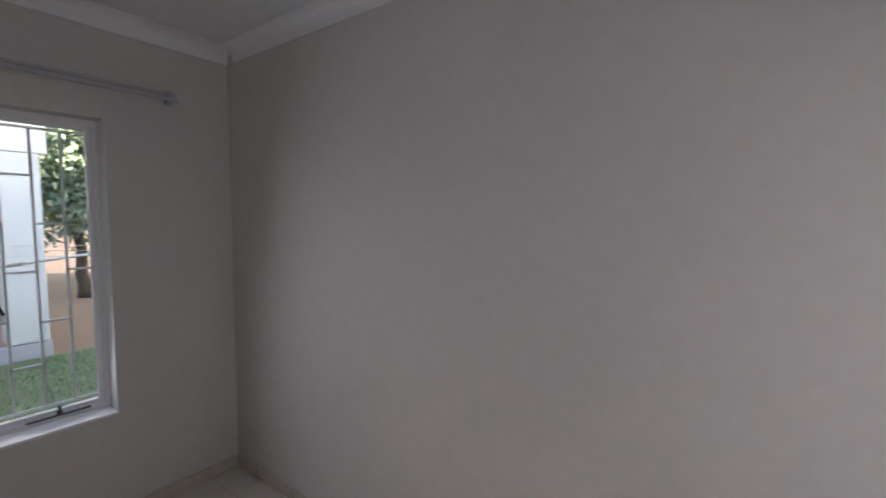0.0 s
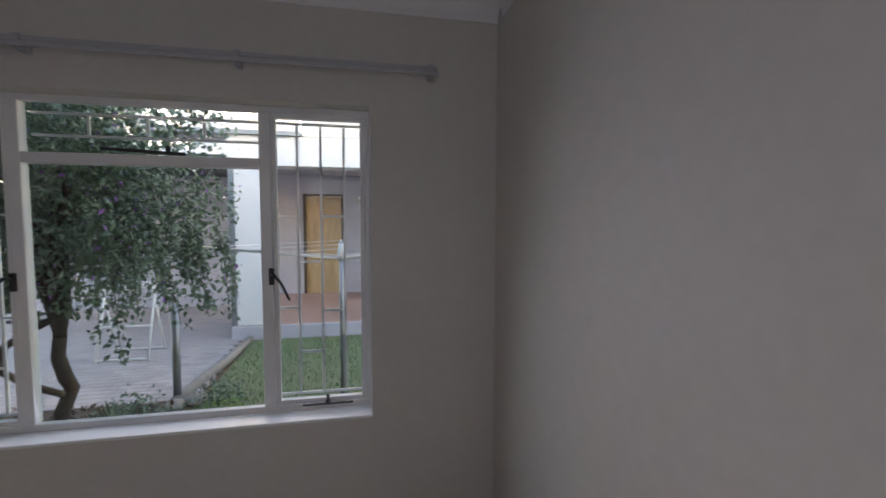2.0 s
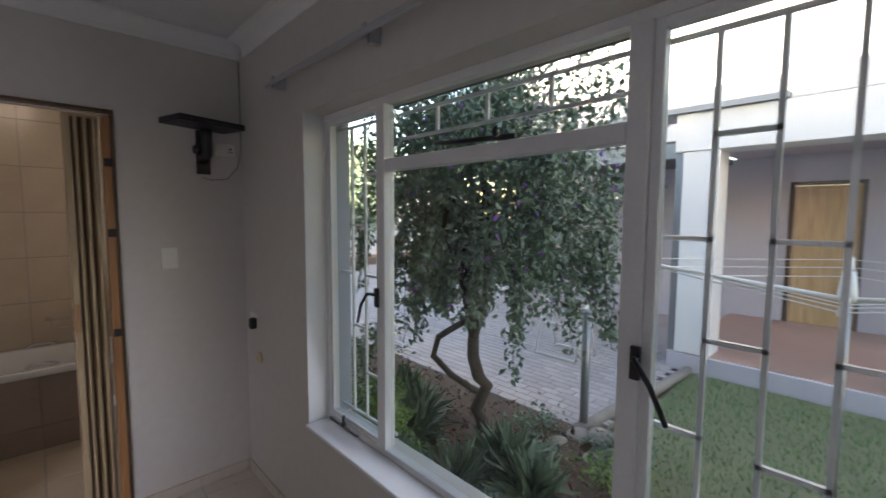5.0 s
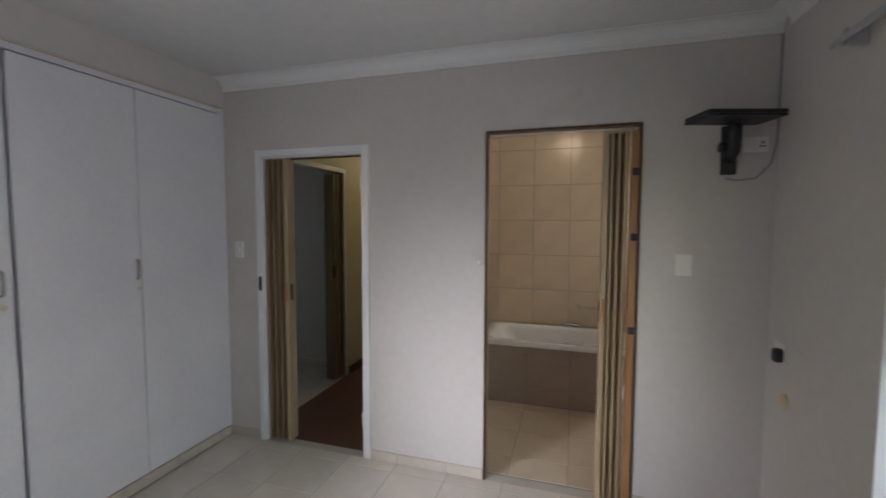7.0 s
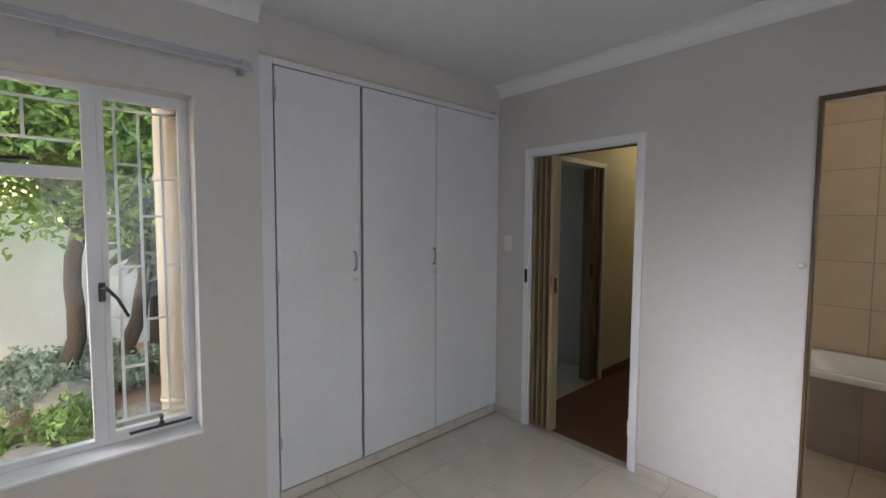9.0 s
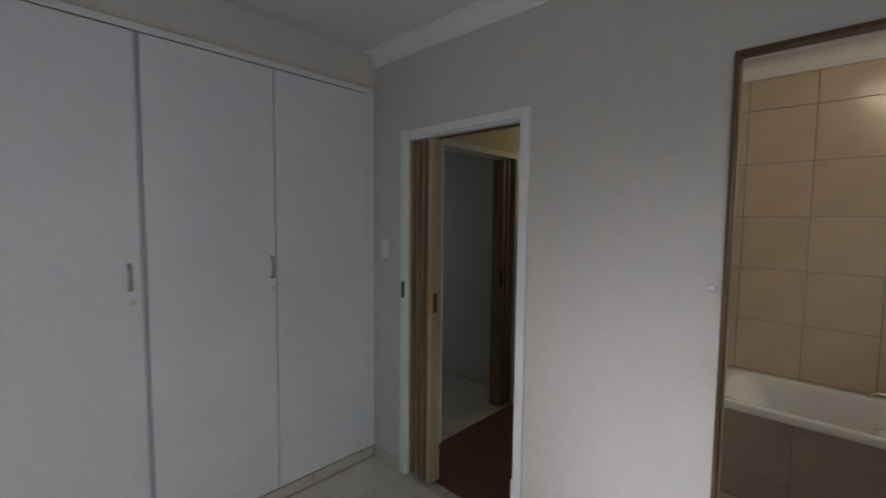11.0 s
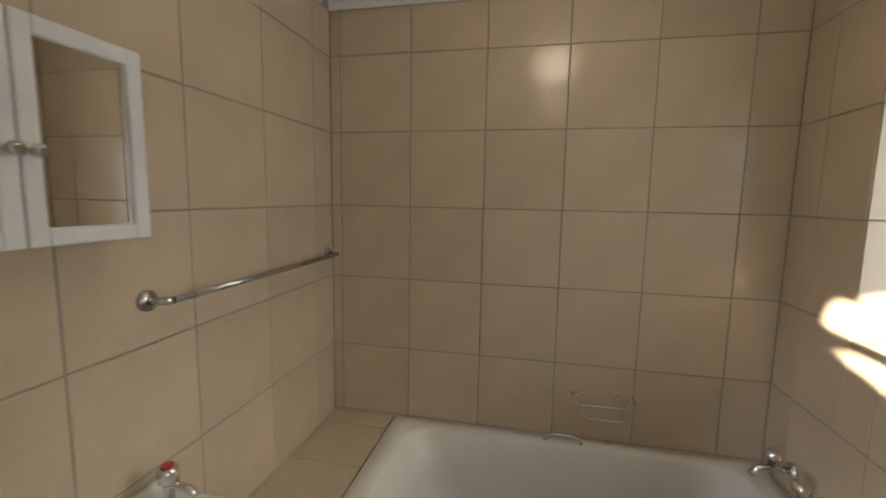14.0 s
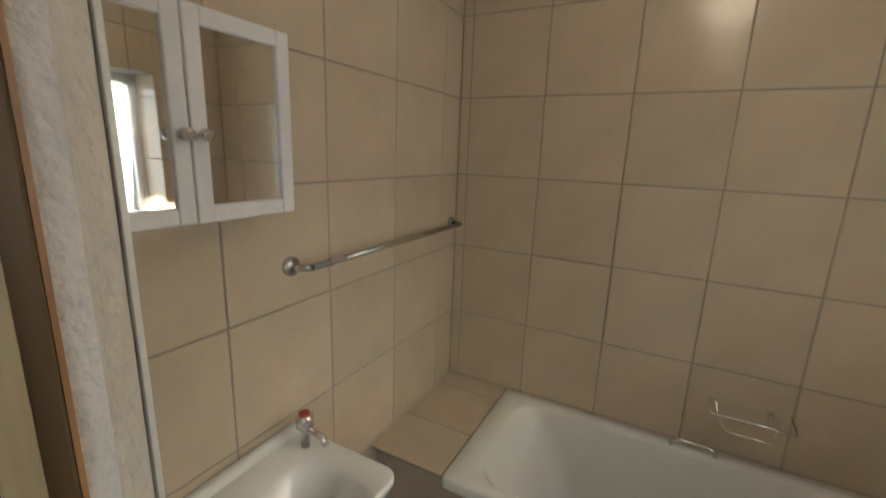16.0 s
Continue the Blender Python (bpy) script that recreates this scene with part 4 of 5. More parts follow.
def far_house():
    """White two-storey house across the lawn: a porch with square pillars, a balcony above."""
    ob = thing("house", "white rendered house with pillared porch and balcony", "house", (7, -3, GZ))
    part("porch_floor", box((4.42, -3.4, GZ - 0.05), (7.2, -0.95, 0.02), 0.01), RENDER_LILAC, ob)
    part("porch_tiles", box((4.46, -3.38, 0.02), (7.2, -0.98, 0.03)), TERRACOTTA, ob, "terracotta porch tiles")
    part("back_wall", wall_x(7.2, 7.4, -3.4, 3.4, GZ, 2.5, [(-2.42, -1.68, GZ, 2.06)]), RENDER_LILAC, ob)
    part("pillar", box((4.42, -1.39, 0.03), (4.80, -1.03, 2.32), 0.01), RENDER_WHITE, ob)
    part("pillar", box((4.42, -3.38, 0.03), (4.80, -3.02, 2.32), 0.01), RENDER_WHITE, ob)
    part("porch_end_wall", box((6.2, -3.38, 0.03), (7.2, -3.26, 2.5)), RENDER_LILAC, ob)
    part("beam", box((4.40, -3.45, 2.32), (4.82, -0.95, 2.74), 0.01), RENDER_WHITE, ob)
    part("parapet", box((4.40, -3.45, 2.742), (4.60, -1.96, 3.62), 0.01), RENDER_WHITE, ob)
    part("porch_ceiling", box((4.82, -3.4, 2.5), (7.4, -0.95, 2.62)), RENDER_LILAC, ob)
    part("balcony_band", box((4.34, -1.955, 2.742), (4.9, 0.2, 2.80)), GALV, ob, "grey edge of the balcony slab")
    part("upper_wall", wall_x(6.0, 6.2, -3.4, 3.4, 2.63, 6.0, [(-2.9, -1.9, 2.8, 4.8)]), RENDER_WHITE, ob)
    rl = part("balcony_rail", box((4.46, -1.95, 3.62), (4.52, 0.19, 3.68)), RENDER_WHITE, ob)
    for k in range(15):
        part("baluster", box((4.475, -1.92 + 0.145 * k, 2.80), (4.505, -1.87 + 0.145 * k, 3.62)), RENDER_WHITE, rl)
    dr = part("door", box((7.24, -2.41, 0.03), (7.29, -1.69, 2.05), 0.01), DOOR_WOOD, ob, "yellow pine front door")
    for k in range(4):
        part("board", box((7.222, -2.40 + 0.178 * k, 0.06), (7.24, -2.226 + 0.178 * k, 2.02), 0.006), DOOR_WOOD, dr)
    part("door_frame", boxes(((7.18, -2.46, 0.03), (7.22, -2.41, 2.11)), ((7.18, -1.69, 0.03), (7.22, -1.64, 2.11)), ((7.18, -2.41, 2.06), (7.22, -1.69, 2.11))), FRAME_WOOD, ob)
    lp = part("wall_lamp", lathe([(0.05, 0), (0.06, 0.12), (0.04, 0.16)], (7.14, -2.8, 1.9), (0, 0, 1), 12), PLASTIC, ob)
    # carport leaning on the house
    part("carport_roof", box((4.7, -0.9, 2.42), (9.6, 3.4, 2.50)), ROOF_DARK, ob, "dark carport roof")
    part("carport_beam", box((4.62, -0.92, 2.28), (4.70, 3.4, 2.46), 0.005), GALV, ob)
    part("carport_post", box((4.50, -1.01, GZ), (4.58, -0.93, 2.42), 0.004), GALV, ob, "grey steel carport post")
    part("carport_post", box((4.95, 3.2, GZ), (5.05, 3.3, 2.42), 0.004), GALV, ob, "grey steel carport post")
    return ob


far_house()
nb = thing("neighbour_house", "pale house at the far end of the driveway", "house", (14, 9, GZ))
part("wall", wall_y(13.0, 13.2, 1.0, 16.0, GZ, 2.9, [(4.0, 5.2, 0.7, 2.0), (7.0, 8.2, 0.7, 2.0)]), RENDER_WHITE, nb)
part("roof", box((0.6, 12.4, 2.9), (16.4, 15, 3.05)), ROOF_DARK, nb)
for wx in (4.0, 7.0):
    part("window", box((wx, 13.08, 0.7), (wx + 1.2, 13.12, 2.0)), DARK, nb)
by = thing("boundary_wall", "white rendered garden boundary wall, coloured blue grey for its shade", "wall", (-8.6, -3, GZ))
part("panel", box((-8.8, -16, GZ - 0.1), (-8.6, 10, 1.75)), SHADED_WHITE, by)
part("coping", box((-8.85, -16, 1.75), (-8.55, 10, 1.82), 0.01), SHADED_WHITE, by)

# added out of view to stop direct sun at the far room's opening
structure("side_yard_wall", box((-6.42, -1.15, GZ - 0.1), (-6.30, 1.7, 2.55)), RENDER_WHITE, "unseen added wall that keeps the sun out of the far room", "wall")
pipe = thing("downpipe", "beige painted downpipe on the outside wall", "pipe", (-3.75, -1.98, GZ))
part("pipe", tube([(-3.95, -2.095, GZ), (-3.95, -2.095, 2.55)], 0.095, 18), BEIGE_PIPE, pipe)
for z in (0.5, 1.75):
    part("clip", lathe([(0.102, 0), (0.102, 0.03)], (-3.95, -2.095, z), (0, 0, 1), 16), BEIGE_PIPE, pipe)
vent = thing("waste_pipe", "thin brown waste pipe beside the downpipe", "pipe", (-4.02, -1.99, GZ))
part("pipe", tube([(-4.02, -1.993, GZ), (-4.02, -1.993, 2.55)], 0.022, 10), BARK, vent)
structure("cupboard_outer_wall", boxes(((-4.40, -1.97, GZ - 0.1), (-3.57, -1.885, 2.57)), ((-4.40, -1.885, GZ - 0.1), (-4.30, 0.2, 2.57))), RENDER_WHITE, "white rendered outside of the cupboard recess", "wall")

eave = thing("eave", "dark grey roof eave above the front window", "roof", (0.5, -1.5, 2.3), kind="structure")
part("roof_sheet", boxes(((0.0, -4.2, H + 0.1), (0.62, 2.4, H + 0.14))), ROOF_DARK, eave)
part("fascia", box((0.60, -4.2, 2.21), (0.63, 2.4, 2.68), 0.004), ROOF_DARK, eave)
part("gutter", box((0.63, -4.2, 2.27), (0.74, 2.4, 2.40), 0.02), ROOF_DARK, eave)
structure("roof", box((-4.2, -4.0, H + 0.14), (0.62, 5.6, H + 0.22)), ROOF_DARK, "dark grey roof over the rooms", "roof")

post = thing("clothes_line_pole", "grey galvanised steel pole in the garden bed", "pole", (2.33, -1.02, GZ))
part("pole", tube([(2.33, -1.02, GZ), (2.33, -1.02, 0.80)], 0.036, 12), GALV, post)
part("cap", lathe([(0.04, 0), (0.038, 0.02), (0.015, 0.035)], (2.33, -1.02, 0.80), (0, 0, 1), 12), GALV, post)
wd = thing("washing_line", "white rotary washing line standing on the lawn", "washing line", (2.15, -2.56, GZ))
part("mast", tube([(2.15, -2.56, GZ), (2.15, -2.56, 1.33)], 0.022, 10), GALV, wd)
part("hub", lathe([(0.04, 0), (0.04, 0.05), (0.026, 0.16)], (2.15, -2.56, 1.16), (0, 0, 1), 12), PLASTIC, wd)
for a in (-88, 2, 92, 182):
    part("arm", tube([(2.15, -2.56, 1.17), (2.15 + 1.25 * math.cos(radians(a)), -2.56 + 1.25 * math.sin(radians(a)), 1.30)], 0.013, 8), PLASTIC, wd)
for r in (0.6, 0.9, 1.2):
    pts = [(2.15 + r * math.cos(radians(a)), -2.56 + r * math.sin(radians(a)), 1.17 + 0.104 * r) for a in (-88, 2, 92, 182, 272)]
    part("line", tube(pts, 0.003, 5), PLASTIC, wd)

tr = thing("trestle", "white folding metal clothes horse on the driveway", "clothes horse", (3.85, 0.1, GZ))
for y0, y1 in ((-0.2, -0.2), (0.36, 0.36)):
    part("leg", tube([(3.65, y0, GZ), (3.95, y0, 0.72)], 0.014, 8), PLASTIC, tr)
    part("leg", tube([(4.15, y1, GZ), (3.85, y1, 0.72)], 0.014, 8), PLASTIC, tr)
for x, z in ((3.66, GZ + 0.03), (3.78, 0.24), (4.14, GZ + 0.03), (3.95, 0.72), (3.85, 0.72)):
    part("bar", tube([(x, -0.2, z), (x, 0.36, z)], 0.011, 8), PLASTIC, tr)
for k in range(5):
    part("rung", tube([(3.45 + 0.18 * k, -0.2, 0.735), (3.45 + 0.18 * k, 0.36, 0.735)], 0.007, 6), PLASTIC, tr)


def leaves(rng, centres, n, spread, size, droop=0.4, wide=0.27):
    """Vertices and faces of n bent leaves scattered round the centres."""
    c = centres[rng.integers(0, len(centres), n)] + np.clip(rng.normal(0, 1, (n, 3)), -1.7, 1.7) * spread
    d = rng.normal(0, 1, (n, 3))
    d[:, 2] -= droop
    d /= np.linalg.norm(d, axis=1)[:, None]
    u = np.cross(d, rng.normal(0, 1, (n, 3)))
    u /= np.linalg.norm(u, axis=1)[:, None]
    w = np.cross(d, u)
    s = size * rng.uniform(0.6, 1.3, n)[:, None]
    v = np.stack([c, c + s * (0.5 * d + wide * u + 0.05 * w), c + s * d - 0.12 * s * w, c + s * (0.5 * d - wide * u + 0.05 * w)], 1).reshape(-1, 3)
    i = np.arange(n)[:, None] * 4
    f = np.concatenate([i + [0, 1, 2], i + [0, 2, 3]])
    return v, f


def leaf_part(name, rng, centres, n, spread, size, mat, parent, droop=0.4, label="", gaps=(), wide=0.27):
    v, f = leaves(rng, np.array(centres), n, spread, size, droop, wide)
    for place, r in gaps:
        q = v.reshape(-1, 4, 3)
        off = q - np.array(place)
        way = np.array(SUN_DIR)
        off = off - (off @ way)[..., None] * way
        v = q[(np.linalg.norm(off, axis=2) > r).all(axis=1)].reshape(-1, 3)
        f = f[: 0]
    if gaps:
        i = np.arange(len(v) // 4)[:, None] * 4
        f = np.concatenate([i + [0, 1, 2], i + [0, 2, 3]])
    me = bpy.data.meshes.new(name)
    me.from_pydata(v.tolist(), [], f.tolist())
    me.materials.append(mat)
    ob = new(name, me)
    ob.parent = parent
    ob.matrix_parent_inverse = parent.matrix_world.inverted()
    if label:
        ob["label"] = label
    return ob


def limb(rng, a, b, r0, r1, wob):
    a, b = Vector(a), Vector(b)
    n = 6
    pts = [a.lerp(b, k / n) + Vector(rng.normal(0, wob, 3)) * (0 < k < n) for k in range(n + 1)]
    return tube(pts, r0, 8, r2=r1)


def garden_tree(label, base, fork, crown, radii, n_leaf, size, mat, seed, trunk_r=0.05, flowers=0, cat="tree", clumps=60, gaps=()):
    rng = np.random.default_rng(seed)
    ob = thing("tree", label, cat, base)
    tk = part("trunk", limb(rng, base, fork, trunk_r, trunk_r * 0.75, 0.03), BARK, ob)
    cen, rad = np.array(crown), np.array(radii)
    p = rng.normal(0, 1, (clumps, 3))
    p /= np.linalg.norm(p, axis=1)[:, None]
    p = cen + p * rad * rng.uniform(0.35, 1.0, (clumps, 1))
    for k in range(7):
        q = cen + (p[k] - cen) * 0.8
        part("branch", limb(rng, fork, q, trunk_r * 0.6, trunk_r * 0.15, 0.05), BARK, tk)
    leaf_part("crown", rng, p, n_leaf, float(rad.mean()) * 0.17, size, mat, ob, gaps=gaps)
    if flowers:
        leaf_part("blossom", rng, p, flowers, float(rad.mean()) * 0.18, size * 0.8, PETAL, ob, label="small purple blossoms")
    return ob


bloom = garden_tree("leafy shrub tree with drooping sprays and purple blossoms", (1.66, -0.50, GZ), (1.30, -0.70, 0.74), (1.55, -0.55, 1.92), (0.8, 1.15, 0.95), 21000, 0.056, LEAF, 3, 0.056, 620, clumps=95)
# sprays that hang from the rim of the crown
rng = np.random.default_rng(303)
hang, twigs = [], bmesh.new()
for k in range(62):
    a, f = rng.uniform(0, 2 * math.pi), rng.uniform(0.35, 1.0)
    top = np.array([1.55 + 0.8 * f * math.cos(a), -0.55 + 1.15 * f * math.sin(a), rng.uniform(1.25, 1.65)])
    out = np.array([math.cos(a), math.sin(a), 0]) * rng.uniform(0.0, 0.16)
    fall = rng.uniform(0.25, 0.85) * (1.15 - 0.35 * f)
    pts = [top + out * t + np.array([0, 0, -fall * t * (0.5 + 0.5 * t)]) for t in (0, 0.25, 0.5, 0.75, 1.0)]
    tube(pts, 0.004, 5, twigs, 0.0015)
    hang += [pts[q] + (pts[q + 1] - pts[q]) * u for q in range(4) for u in (0.2, 0.5, 0.8)]
part("hanging_twigs", twigs, BARK, bloom)
leaf_part("hanging_sprays", rng, hang, 7200, 0.034, 0.052, LEAF, bloom, 1.1)
leaf_part("blossom", rng, hang, 90, 0.035, 0.045, PETAL, bloom, label="small purple blossoms")
crook = tube([(1.42, -0.63, 0.28), (1.26, -0.52, 0.42), (1.17, -0.42, 0.56), (1.20, -0.44, 0.70), (1.29, -0.56, 0.80), (1.33, -0.66, 0.86)], 0.024, 8)
part("crooked_branch", crook, BARK, bloom, "crooked dark branch beside the trunk")
for k, (px, py, h, r, m, n_leaf, size) in enumerate(((0.75, -0.30, 0.42, 0.26, LEAF_LIGHT, 1500, 0.05), (0.9, 0.25, 0.34, 0.3, LEAF, 1500, 0.05), (1.25, 0.7, 0.4, 0.35, LEAF, 1500, 0.05), (0.6, -0.9, 0.10, 0.2, LEAF, 420, 0.045), (1.95, -0.78, 0.07, 0.22, LEAF, 330, 0.04), (1.5, -1.15, 0.05, 0.22, LEAF, 300, 0.04), (1.2, -0.85, 0.05, 0.2, LEAF, 260, 0.04), (2.1, -1.45, 0.05, 0.3, LEAF, 420, 0.04), (1.75, -1.55, 0.04, 0.25, LEAF_LIGHT, 300, 0.04))):
    rng = np.random.default_rng(20 + k)
    sh = thing("shrub", "low leafy garden shrub in the flower bed", "shrub", (px, py, GZ + 0.03), "shrubs in the bed")
    part("stem", tube([(px, py, GZ), (px, py, GZ + 0.08)], 0.012, 6), BARK, sh)
    cs = np.array([px, py, GZ + h * 0.6 + 0.06]) + rng.normal(0, 0.4, (26, 3)) * np.array([r, r, h])
    leaf_part("foliage", rng, cs, n_leaf, 0.05, size, m, sh, -0.3)
for k, (px, py, s) in enumerate(((2.12, -1.08, 0.09), (1.95, -1.02, 0.07), (2.22, -1.22, 0.10), (1.9, -1.3, 0.06), (-5.2, -2.2, 0.25), (-5.8, -1.6, 0.3), (-5.0, -2.8, 0.22), (-6.2, -2.6, 0.26))):
    rng = np.random.default_rng(50 + k)
    bm = bmesh.new()
    bmesh.ops.create_icosphere(bm, subdivisions=2, radius=s)
    for v in bm.verts:
        v.co *= 1 + 0.25 * noise.noise(v.co * 6 + Vector((k, 0, 0)))
        v.co = Vector((px, py, GZ + s * 0.25)) + Vector((v.co.x * 1.3, v.co.y, v.co.z * 0.6))
    tagged(part("rock", bm, STONE), "rough brown garden stone half sunk in soil", "rock", "garden stones")

for k, (px, py) in enumerate(((0.62, -0.62), (0.85, -0.95), (1.1, -0.25), (0.7, -0.1), (1.15, -1.3), (0.55, -1.5), (1.35, -0.05), (1.0, 0.2), (1.5, 0.35), (1.3, -1.0))):
    rng = np.random.default_rng(90 + k)
    sh = thing("spiky_plant", "dark strappy leaved plant in the flower bed", "plant", (px, py, GZ + 0.03), "strappy plants in the bed")
    part("crown_base", tube([(px, py, GZ), (px, py, GZ + 0.06)], 0.03, 8), BARK, sh)
    leaf_part("strap_leaves", rng, [(px, py, GZ + 0.06)], 170, 0.03, 0.30, LEAF, sh, -0.7, wide=0.05)
rng = np.random.default_rng(210)
n = 2600
lx, ly = rng.uniform(0.3, 2.2, n), rng.uniform(-3.0, 2.2, n)
keep = (ly + 3.2) > (lx - 0.24) * 1.17 - 0.1
litter = np.stack([lx[keep], ly[keep], np.full(keep.sum(), GZ + 0.045)], 1)
v, f = leaves(rng, litter, 2400, np.array([0.02, 0.02, 0.006]), 0.06, 0.0, 0.24)
me = bpy.data.meshes.new("leaf_litter")
me.from_pydata(v.tolist(), [], f.tolist())
me.materials.append(LITTER)
tagged(new("leaf_litter", me), "dry brown fallen leaves on the garden bed", "leaves", "", "stuff")
garden_tree("large tree behind the side window", (-6.92, -2.60, GZ - 0.06), (-6.85, -2.45, 1.45), (-6.4, -2.35, 2.75), (1.4, 2.0, 1.15), 26000, 0.085, LEAF_LIGHT, 7, 0.088, clumps=110)
# unseen block, added to shade the front garden and porch from the low sun
structure("house_wing", box((-2.0, -24, GZ - 0.1), (0.0, -3.64, 3.7)), RENDER_WHITE, "unseen added wall that keeps the low sun off the front garden", "wall")
garden_tree("slender tree against the white garden wall", (-7.3, -2.02, GZ - 0.06), (-7.25, -1.85, 1.5), (-6.9, -1.5, 2.7), (1.2, 1.4, 1.2), 14000, 0.085, LEAF, 8, 0.09)
garden_tree("leaning garden tree near the white wall", (-6.6, -3.6, GZ), (-6.5, -3.5, 1.4), (-6.3, -3.4, 2.6), (1.2, 1.5, 1.2), 14000, 0.085, LEAF_LIGHT, 9, 0.09)
for k, (px, py, z) in enumerate(((-7.0, -1.35, 1.0), (-7.5, -1.75, 1.35))):
    rng = np.random.default_rng(120 + k)
    sh = thing("palm", "garden palm with long strappy leaves by the side window", "palm", (px, py, GZ), "palms by the side window")
    part("trunk", tube([(px, py, GZ - 0.06), (px + 0.05, py, z * 0.5), (px, py, z)], 0.07, 10, r2=0.05), BARK, sh)
    leaf_part("fronds", rng, [(px, py, z)], 420, 0.05, 0.55, LEAF, sh, 0.0, wide=0.03)
# unseen tree added to dapple the evening sun, which comes through gaps cut here
GAP = [(Vector((-6.3, y, z)), r) for y, z, r in ((-6.46, 2.21, 0.10), (-6.61, 2.19, 0.10), (-6.31, 2.20, 0.030), (-6.30, 2.265, 0.026), (-6.26, 2.15, 0.028),
                                               (-6.23, 2.20, 0.020), (-6.19, 2.15, 0.018), (-6.21, 2.27, 0.008), (-6.33, 2.33, 0.012), (-6.45, 2.38, 0.025), (-6.16, 2.17, 0.008))]
garden_tree("unseen added tree whose cut gaps shape the evening sun", (-6.3, -6.3, GZ), (-6.3, -6.3, 0.7), (-6.3, -6.25, 1.9), (0.7, 1.5, 1.5), 26000, 0.16, LEAF, 12, 0.09, clumps=160, gaps=GAP)
for k, (px, py, r, m, label) in enumerate(((-5.15, -2.62, 0.24, LEAF_LIGHT, "bright green leafy bush below the side window"), (-5.3, -3.1, 0.26, LEAF_LIGHT, "bright green leafy bush below the side window"),
                                          (-6.5, -2.2, 0.2, LEAF_GREY, "grey green ground cover round the tree"), (-6.4, -2.75, 0.22, LEAF_GREY, "grey green ground cover round the tree"), (-7.1, -2.95, 0.22, LEAF_GREY, "grey green ground cover round the tree"),
                                          (-7.4, -2.4, 0.2, LEAF_GREY, "grey green ground cover round the tree"), (-6.7, -1.75, 0.2, LEAF, "dark green ground plant by the stones"), (-7.6, -1.5, 0.22, LEAF, "dark green ground plant by the stones"), (-5.6, -3.6, 0.22, LEAF, "dark green ground plant by the stones"))):
    rng = np.random.default_rng(70 + k)
    sh = thing("shrub", label, "shrub", (px, py, GZ), "plants by the side window")
    part("stem", tube([(px, py, GZ - 0.06), (px, py, GZ + 0.1)], 0.012, 6), BARK, sh)
    cs = np.array([px, py, GZ + 0.16]) + rng.normal(0, 0.55, (30, 3)) * np.array([r, r, r * 0.6])
    leaf_part("foliage", rng, cs, 1900, 0.05, 0.055, m, sh, -0.5)
for k, (px, py, r) in enumerate(((9.2, -4.9, 1.5), (11.5, -6.4, 1.9), (9.0, -7.6, 1.7), (7.0, -10.0, 1.8), (2.0, 10.5, 1.6), (7.5, 10.5, 1.5), (13.0, -4.0, 1.8))):
    garden_tree("tall sunlit garden tree in the distance", (px, py, GZ - 0.06), (px, py, 1.3), (px, py, 2.6), (r, r, r * 0.95), 6000, 0.2, LEAF_LIGHT if k in (1, 2, 3, 6) else LEAF, 30 + k, 0.12)

# grass blades over the lawn, nobody could count them
rng = np.random.default_rng(5)
n = 26000
gx, gy = rng.uniform(0.3, 4.36, n), rng.uniform(-6.5, -1.25, n)
keep = (gx - 0.24) * 1.95 + (gy + 3.2) * -1.66 > 0
gx, gy = gx[keep], gy[keep]
n = len(gx)
b = np.stack([gx, gy, np.full(n, GZ)], 1)
ang = rng.uniform(0, 6.28, n)
side = np.stack([np.cos(ang), np.sin(ang), np.zeros(n)], 1) * 0.004
tip = b + np.stack([rng.normal(0, 0.015, n), rng.normal(0, 0.015, n), rng.uniform(0.025, 0.055, n)], 1)
me = bpy.data.meshes.new("grass")
me.from_pydata(np.stack([b - side, b + side, tip], 1).reshape(-1, 3).tolist(), [], (np.arange(n)[:, None] * 3 + [0, 1, 2]).tolist())
me.materials.append(BLADE)
tagged(new("grass", me), "short green lawn grass blades", "grass", "", "stuff")

# ---- tiles, planks and pavers ----
G = 0.0048
slots = [((x0, y0, -0.006), (x1, y1, 0.0)) for x0, x1 in spans(-3.33, -0.002, -3.05, 0.3455, G) for y0, y1 in spans(-3.388, -0.002, -0.10, 0.3455, G)]
pieces("floor_tile", floor, FLOOR_TILE, slots, 0.002)
slots = [((x0, y0, -0.006), (x1, y1, 0.0)) for x0, x1 in spans(LEFT, RIGHT, -1.68, 0.367, G) for y0, y1 in spans(T + 0.014, 1.172, 1.04, 0.367, G)]
pieces("floor_tile", bath_floor, BATH_TILE, slots, 0.002)
skirting = thing("baseboard", "cream tile skirting round the bedroom", "baseboard", (0, 0, 0), kind="structure")
slots = [((a, -0.012, 0.001), (b, -0.001, 0.066)) for a, b in spans(-3.33, D1[0] - 0.002, -3.05, 0.3455, 0.003) + spans(D1[1] + 0.002, D2[0] - 0.002, -3.05, 0.3455, 0.003) + spans(D2[1] + 0.002, -0.013, -3.05, 0.3455, 0.003)]
slots += [((-0.012, a, 0.001), (-0.001, b, 0.066)) for a, b in spans(-3.378, -0.012, -0.10, 0.3455, 0.003)]
slots += [((a, -3.389, 0.001), (b, -3.378, 0.066)) for a, b in spans(-3.30, -0.013, -3.05, 0.3455, 0.003)]
slots += [((-3.309, a, 0.001), (-3.298, b, 0.066)) for a, b in spans(-3.378, -1.832, -0.10, 0.3455, 0.003)]
